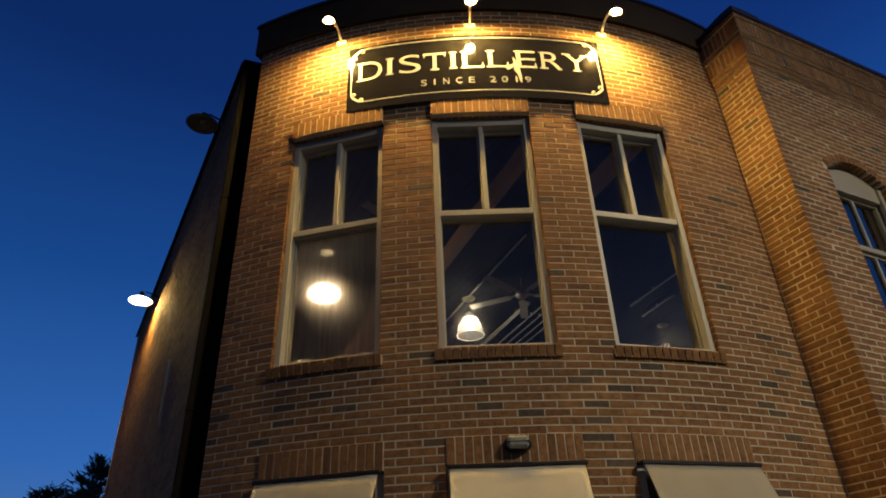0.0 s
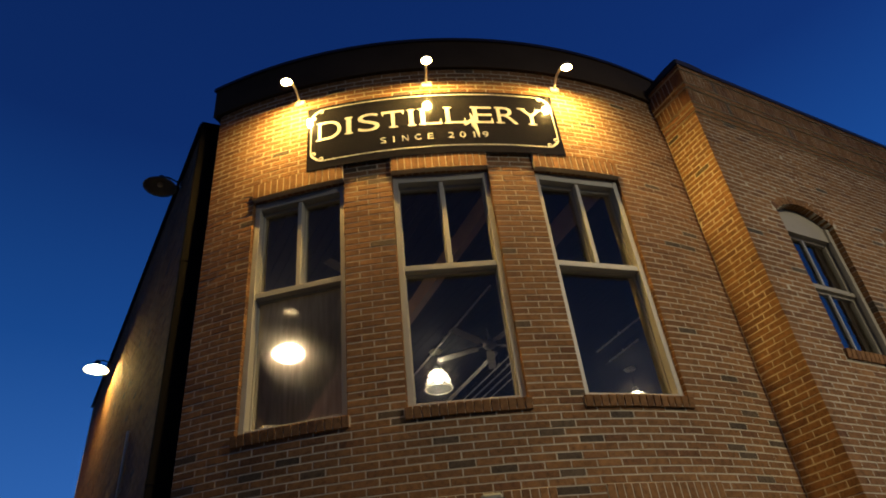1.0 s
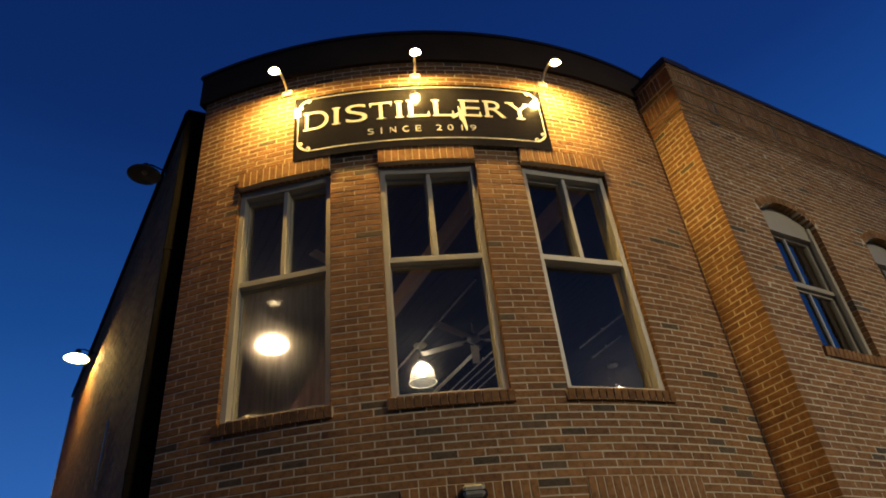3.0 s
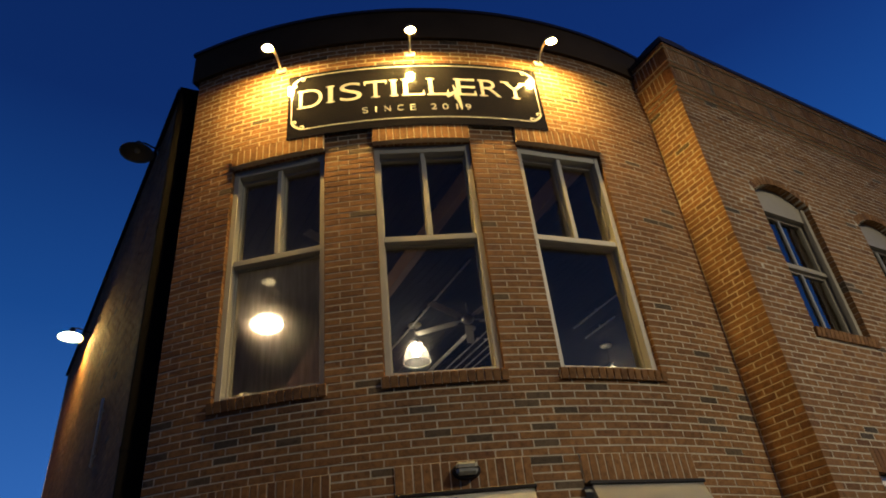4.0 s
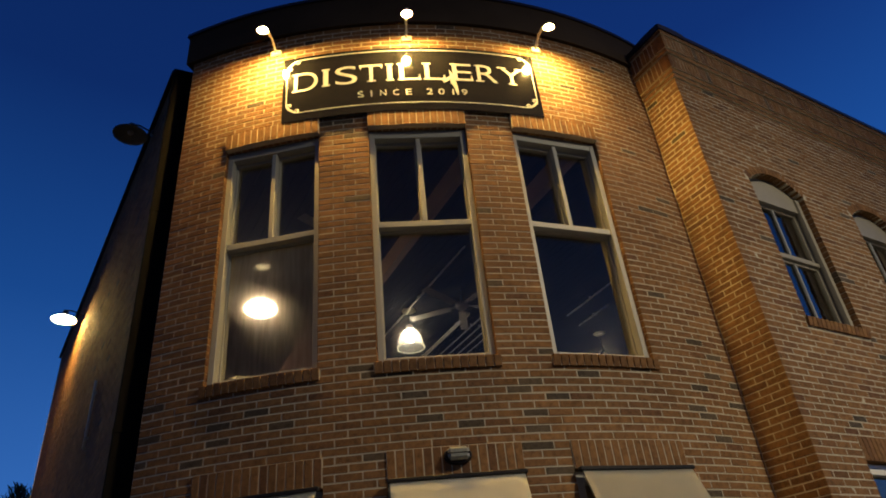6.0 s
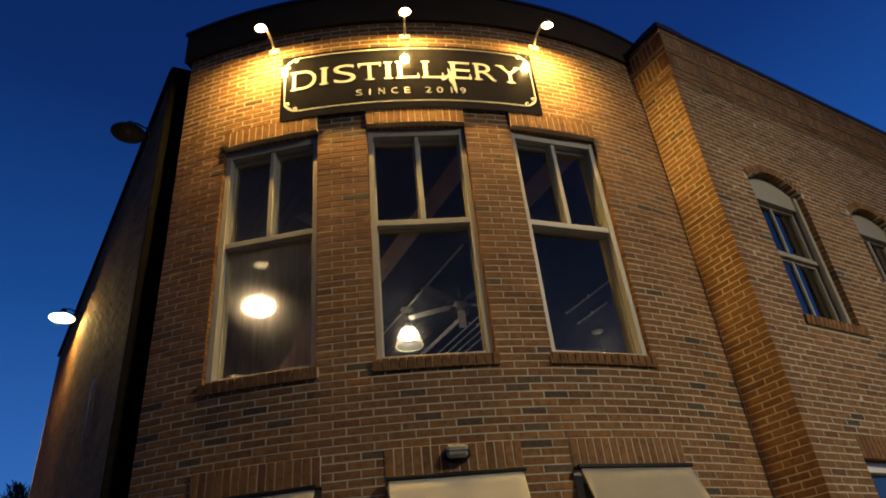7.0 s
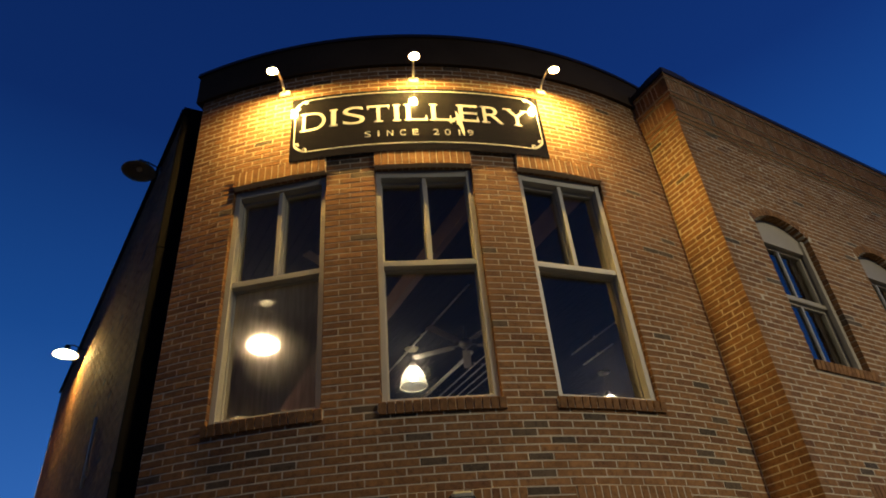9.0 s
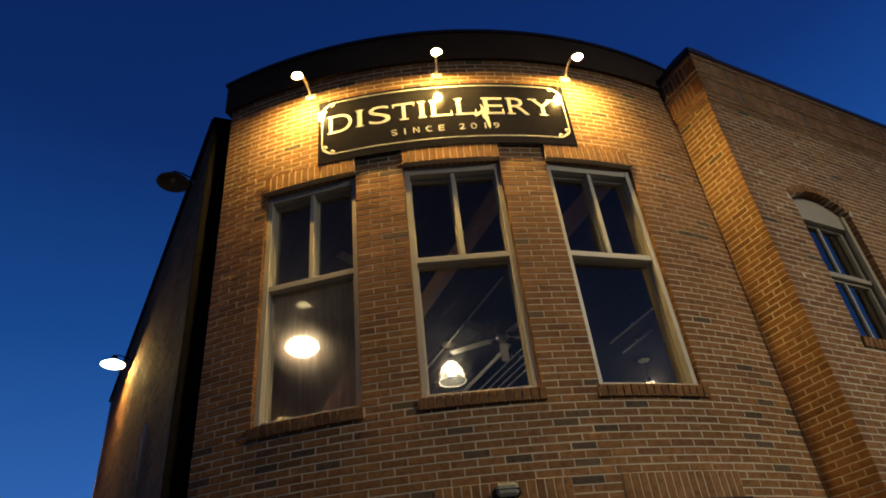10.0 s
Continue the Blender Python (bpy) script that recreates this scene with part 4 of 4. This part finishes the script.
def ceiling_fan(p, turn, tilt=8, blades=5, reach=0.97):
    t = empty("ceiling_fan", Matrix.Translation(p) @ Matrix.Rotation(radians(turn), 4, "Z"), "pale five-bladed ceiling fan at rest on a short rod", "fan", "ceiling fans")
    part("rod", tube([(0, 0, 0.06), (0, 0, CEIL - p.z)], 0.015, 8), M_GALV, t)
    part("motor", lathe([(0.0, 0.09), (0.06, 0.085), (0.11, 0.05), (0.115, 0.0), (0.09, -0.04), (0.0, -0.055)], 20), M_GALV, t, smooth=True)
    for k in range(blades):
        rot = Matrix.Rotation(radians(360 * k / blades), 4, "Z")
        bm = boxes((0.22, reach, -0.07, 0.07, -0.005, 0.005), bevel=0.003)
        bl = part("blade", bm, M_FAN, t, m=rot @ Matrix.Rotation(radians(tilt), 4, "X"))
        part("blade_iron", boxes((0.09, 0.28, -0.02, 0.02, 0.006, 0.014)), M_GALV, bl)
    return t


ceiling_fan(Vector((0.98, 5.36, Z0 + 3.13)), 154)
ceiling_fan(Vector((-1.03, 2.94, Z0 + 3.13)), 159, reach=0.60)

bowl = empty("bowl", tower_frame(UPPER[0] - 0.30, Z0 - 0.008, -0.245), "pale round ceramic bowl on the inner window ledge", "bowl")
part("body", lathe([(0.0, 0.0), (0.035, 0.0), (0.05, 0.02), (0.085, 0.07), (0.09, 0.115), (0.084, 0.115), (0.078, 0.07), (0.04, 0.03), (0.0, 0.025)], 24), M_PALE, bowl, smooth=True)
part("rim", lathe([(0.084, 0.113), (0.092, 0.116), (0.09, 0.122), (0.083, 0.119)], 24, ring=True), M_LAMPW, bowl, smooth=True)

# low partition in dusty pink plaster beyond the first window
pw = Vector((-1.02, 2.03, 0))
tagged(part("wall_partition", boxes((0, 6.0, -0.08, 0.08, Z0 - 0.55, Z0 + 1.6), bevel=0.004), M_DRYWALL, m=Matrix.Translation(pw) @ Matrix.Rotation(radians(JOIST - 5), 4, "Z")), "dusty pink plastered partition wall", "wall", kind="structure")
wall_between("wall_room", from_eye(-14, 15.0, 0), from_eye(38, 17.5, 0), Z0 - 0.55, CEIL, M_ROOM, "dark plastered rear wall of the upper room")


# ---- unseen street lamps: the front's, and one added to fill the side ----
for place, sx in ((STREET, 1), (WEST_FILL, -1)):
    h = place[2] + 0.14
    sl = empty("street_lamp", pose(place[0] + 0.9 * sx, place[1] - 0.9, -0.14), "unseen tall dark steel street lamp, lit", "street lamp", "street lamps")
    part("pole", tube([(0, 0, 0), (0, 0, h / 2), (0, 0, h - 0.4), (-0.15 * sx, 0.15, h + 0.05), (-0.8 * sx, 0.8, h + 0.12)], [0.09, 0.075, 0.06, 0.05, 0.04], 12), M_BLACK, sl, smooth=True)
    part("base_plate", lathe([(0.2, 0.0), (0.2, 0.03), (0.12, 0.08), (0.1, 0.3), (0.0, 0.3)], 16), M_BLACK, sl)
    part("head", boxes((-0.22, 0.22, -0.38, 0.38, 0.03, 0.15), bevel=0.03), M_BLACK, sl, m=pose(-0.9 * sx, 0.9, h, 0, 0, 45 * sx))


# ---- distant conifer beyond the side wall ----
def conifer(p, h, seed):
    r = random.Random(seed)
    t = empty("conifer_tree", Matrix.Translation(p), "dark conifer tree silhouetted against the dusk sky", "tree")
    part("trunk", tube([(0, 0, 0), (0.1, 0, h * 0.5), (0.0, 0.05, h)], [0.28, 0.16, 0.02], 9), M_BARK, t, smooth=True)
    V, F = [], []
    limbs = bmesh.new()
    for k in range(46):
        z = h * (0.22 + 0.78 * (k / 46) ** 0.9)
        a = r.uniform(0, 2 * math.pi)
        L = (h - z) * 0.36 * r.uniform(0.6, 1.25) + 0.35
        tip = Vector((math.cos(a) * L, math.sin(a) * L, z + L * r.uniform(0.05, 0.4)))
        tube([(0, 0, z), tip * 0.5 + Vector((0, 0, z * 0.5)), tip], [0.05, 0.03, 0.008], 5, limbs)
        for _ in range(90):
            f = r.uniform(0.25, 1.05)
            q = Vector((0, 0, z)).lerp(tip, f) + Vector((r.gauss(0, 0.16), r.gauss(0, 0.16), r.gauss(0, 0.1)))
            d = (tip - Vector((0, 0, z))).normalized() * 0.22 + Vector((r.gauss(0, 0.09), r.gauss(0, 0.09), r.gauss(0.06, 0.06)))
            s = d.cross(Vector((r.gauss(0, 1), r.gauss(0, 1), r.gauss(0, 1)))).normalized() * 0.035
            n = len(V)
            V += [q - s, q + s, q + d + s * 0.3, q + d - s * 0.3]
            F.append((n, n + 1, n + 2, n + 3))
    part("limbs", limbs, M_BARK, t, smooth=True)
    crown = link("crown", mesh_of("crown", V, F, M_LEAF), t, "ragged dark needles")
    crown["kind"] = "stuff"
    return t


conifer(Vector((-13.6, 21.5, -0.14)), 8.3, 3)
conifer(Vector((-15.9, 22.5, -0.14)), 7.6, 5)


# ---- brickwork of the walls ----
def tower_grey(u, z):
    if Z0 - 0.75 < z < Z0 - 0.08:
        return 0.14 if u > -0.6 else 0.06
    return 0.02


SILL_H = 0.098
holes = [(a, b, c, e + 3 * COURSE) for a, b, c, e in tower_open[:3]]
holes += [(a - 0.03, b + 0.03, c - COURSE * 1.01, c) for a, b, c, e in tower_open[:3]]
holes += [(a, b, c, HEAD_LOW) for a, b, c, e in tower_open[3:]]
rows = courses(rng, U_IN, U_OUT, 0.0, BAND + 0.03, holes, tower_grey)
lay(wall_tower, tower_frame, rows, lambda u, z: Z0 - 0.92 < z < Z0 - 0.06 and -1.7 < u < 2.2, "red-brown running-bond bricks with a few grey ones", rng)
# soldier heads, rowlock sills
for c in UPPER:
    n = 14
    for k in range(n):
        u = c - OPEN_W / 2 + OPEN_W * (k + 0.5) / n
        link("soldier_brick", brick_mesh(3 * COURSE - JOINT, OPEN_W / n - 0.009, 0.10, M_BRICK), wall_tower, m=tower_frame(u, Z0 + OPEN_H + 1.5 * COURSE, 0.040 + rng.uniform(-0.001, 0.002)) @ Matrix.Rotation(radians(90), 4, "Y"))
    n = 15
    for k in range(n):
        u = c - OPEN_W / 2 - 0.025 + (OPEN_W + 0.05) * (k + 0.5) / n
        link("sill_brick", brick_mesh(SILL_H - 0.004, (OPEN_W + 0.05) / n - 0.009, 0.10, M_BRICK), wall_tower, m=tower_frame(u, Z0 - SILL_H / 2, 0.03 + rng.uniform(-0.001, 0.002)) @ Matrix.Rotation(radians(8), 4, "X") @ Matrix.Rotation(radians(90), 4, "Y"))
for c in LOWER:
    n = 15
    for k in range(n):
        u = c - LOW_W / 2 + LOW_W * (k + 0.5) / n
        link("soldier_brick", brick_mesh(HEAD_LOW - LOW_TOP - 0.009, LOW_W / n - 0.009, 0.10, M_BRICK), wall_tower, m=tower_frame(u, (LOW_TOP + HEAD_LOW) / 2, 0.014 + rng.uniform(-0.001, 0.002)) @ Matrix.Rotation(radians(90), 4, "Y"))
# mortar beds behind the heads and under the sills
for c in UPPER:
    V, F = core(tower_at, steps(c - OPEN_W / 2, c + OPEN_W / 2, 6), [Z0 + OPEN_H + 0.002, Z0 + OPEN_H + 3 * COURSE - 0.003], lambda u, z: False, 0.036, -0.02)
    link("mortar_bed", mesh_of("mortar_bed", V, F, M_MORTAR), wall_tower)
    V, F = core(tower_at, steps(c - OPEN_W / 2 - 0.024, c + OPEN_W / 2 + 0.024, 6), [Z0 - SILL_H + 0.008, Z0 - 0.012], lambda u, z: False, 0.018, -0.07)
    link("mortar_bed", mesh_of("mortar_bed", V, F, M_MORTAR), wall_tower)

for c in LOWER:
    V, F = core(tower_at, steps(c - LOW_W / 2 + 0.002, c + LOW_W / 2 - 0.002, 6), [LOW_TOP + 0.010, HEAD_LOW - 0.004], lambda u, z: False, 0.011, -0.02)
    link("mortar_bed", mesh_of("mortar_bed", V, F, M_MORTAR), wall_tower)

plain_grey = lambda u, z: 0.012
CORN = Z0 + 53 * COURSE
holes = [(c - E_W / 2, c + E_W / 2, E_SILL, E_SPRING) for c in E_WIN] + [(a, b, c, HEAD_LOW) for a, b, c, e in E_LOW]
holes += [(c - E_W / 2 - 0.05, c + E_W / 2 + 0.05, E_SILL - COURSE * 1.4, E_SILL) for c in E_WIN]
RING = 0.10
for c in E_WIN:
    z = E_SPRING
    while z < E_SPRING + E_RISE + RING:
        half = E_W / 2 + 0.06
        us = [x for x in steps(-half, half, 60) if E_SPRING + arch_top(0, x) + RING * 0.9 > z + COURSE * 0.3]
        if us:
            holes.append((c + min(us), c + max(us), z, z + COURSE))
        z += COURSE
rows = courses(rng, 0.0, E_LEN, 0.0, CORN, holes, plain_grey, 0.03)
lay(wall_east, east_frame, rows, lambda u, z: u < 1.75 and 2.6 < z < 5.4, "red-brown running-bond bricks", rng)
for i, c in enumerate(E_WIN):
    rad = (E_W * E_W / 4 + E_RISE * E_RISE) / (2 * E_RISE)
    half = math.asin((E_W / 2) / rad)
    n = 15
    for k in range(n):
        a = -half + 2 * half * (k + 0.5) / n
        m = east_frame(c + (rad + RING / 2) * math.sin(a), E_SPRING - (rad - E_RISE) + (rad + RING / 2) * math.cos(a), 0.004) @ Matrix.Rotation(a, 4, "Y")
        link("arch_brick", brick_mesh(2 * half * rad / n - 0.007, RING - 0.008, 0.10, M_BRICK), wall_east, m=m)
    for k in range(15):
        u = c - E_W / 2 - 0.045 + (E_W + 0.09) * (k + 0.5) / 15
        link("sill_brick", brick_mesh(0.094, (E_W + 0.09) / 15 - 0.009, 0.13, M_BRICK), wall_east, m=east_frame(u, E_SILL - 0.048, 0.03) @ Matrix.Rotation(radians(8), 4, "X") @ Matrix.Rotation(radians(90), 4, "Y"))
    for k in range(14):
        u = E_LOW[i][0] + 0.92 * (k + 0.5) / 14
        link("soldier_brick", brick_mesh(HEAD_LOW - LOW_TOP - JOINT, 0.92 / 14 - 0.009, 0.10, M_BRICK), wall_east, m=east_frame(u, (LOW_TOP + HEAD_LOW) / 2, 0.004) @ Matrix.Rotation(radians(90), 4, "Y"))

rows = courses(rng, 0.0, RETURN, 0.0, CORN, [], plain_grey, RETURN)
lay(wall_return, return_frame, rows, lambda u, z: True, "red-brown running-bond bricks", rng)


def cornice(owner, fr, at, ends, near):
    """Stepped courses and two bands of upright bricks under the coping."""
    V, F = [], []
    z = CORN
    rest = TOP_E - CORN - 3.9 * COURSE
    bands = [(COURSE, 0.014, False), (COURSE, 0.028, False), (rest / 2, 0.042, True), (COURSE, 0.060, False), (rest / 2, 0.072, True), (COURSE * 0.9, 0.088, False)]
    for i, (h, d, upright) in enumerate(bands):
        lo, hi = ends(d)
        cv, cf = core(at, [lo + 0.003, hi - 0.003], [z, z + h], lambda u, zz: False, d - 0.004, -0.01)
        n = len(V)
        V += cv
        F += [tuple(n + q for q in f) for f in cf]
        w = COURSE if upright else PITCH
        cuts = [lo] + [lo + w * (k + (0.5 if i % 2 and not upright else 0)) for k in range(1, int((hi - lo) / w) + 1) if lo + w * (k + 0.5) < hi] + [hi]
        ends_j = [(p + (JOINT / 2 if p > lo else 0.001), q - (JOINT / 2 if q < hi else 0.001)) for p, q in zip(cuts, cuts[1:])]
        rows = [((p + q) / 2, z + h / 2, q - p, h - JOINT, rng.random() < 0.02, d) for p, q in ends_j]
        lay(owner, fr, rows, near, "corbelled cornice bricks", rng, 0.10)
        z += h
    link("mortar_bed", mesh_of("mortar_bed", V, F, M_MORTAR), owner)


cornice(wall_east, east_frame, east_at, lambda d: (-d + 0.003, E_LEN), lambda u, z: u < 0.5)
cornice(wall_return, return_frame, return_at, lambda d: (0.0, RETURN - 0.004), lambda u, z: False)
rows = courses(rng, 0.0, 0.29, 0.0, TOP - 0.004, [], plain_grey, 0.29)
lay(wall_end, lambda u, z, d=0.0: end_frame(u, z, d + 0.008), rows, lambda u, z: False, "dark red-brown bricks", rng, 0.05)
rows = courses(rng, 0.0, WEST_END, 0.0, TOP_W - 0.002, [], plain_grey, WEST_END)
lay(wall_west, west_frame, rows, lambda u, z: u > WEST_END - 1.2 and 4.0 < z < 6.5, "dark red-brown running-bond bricks", rng)
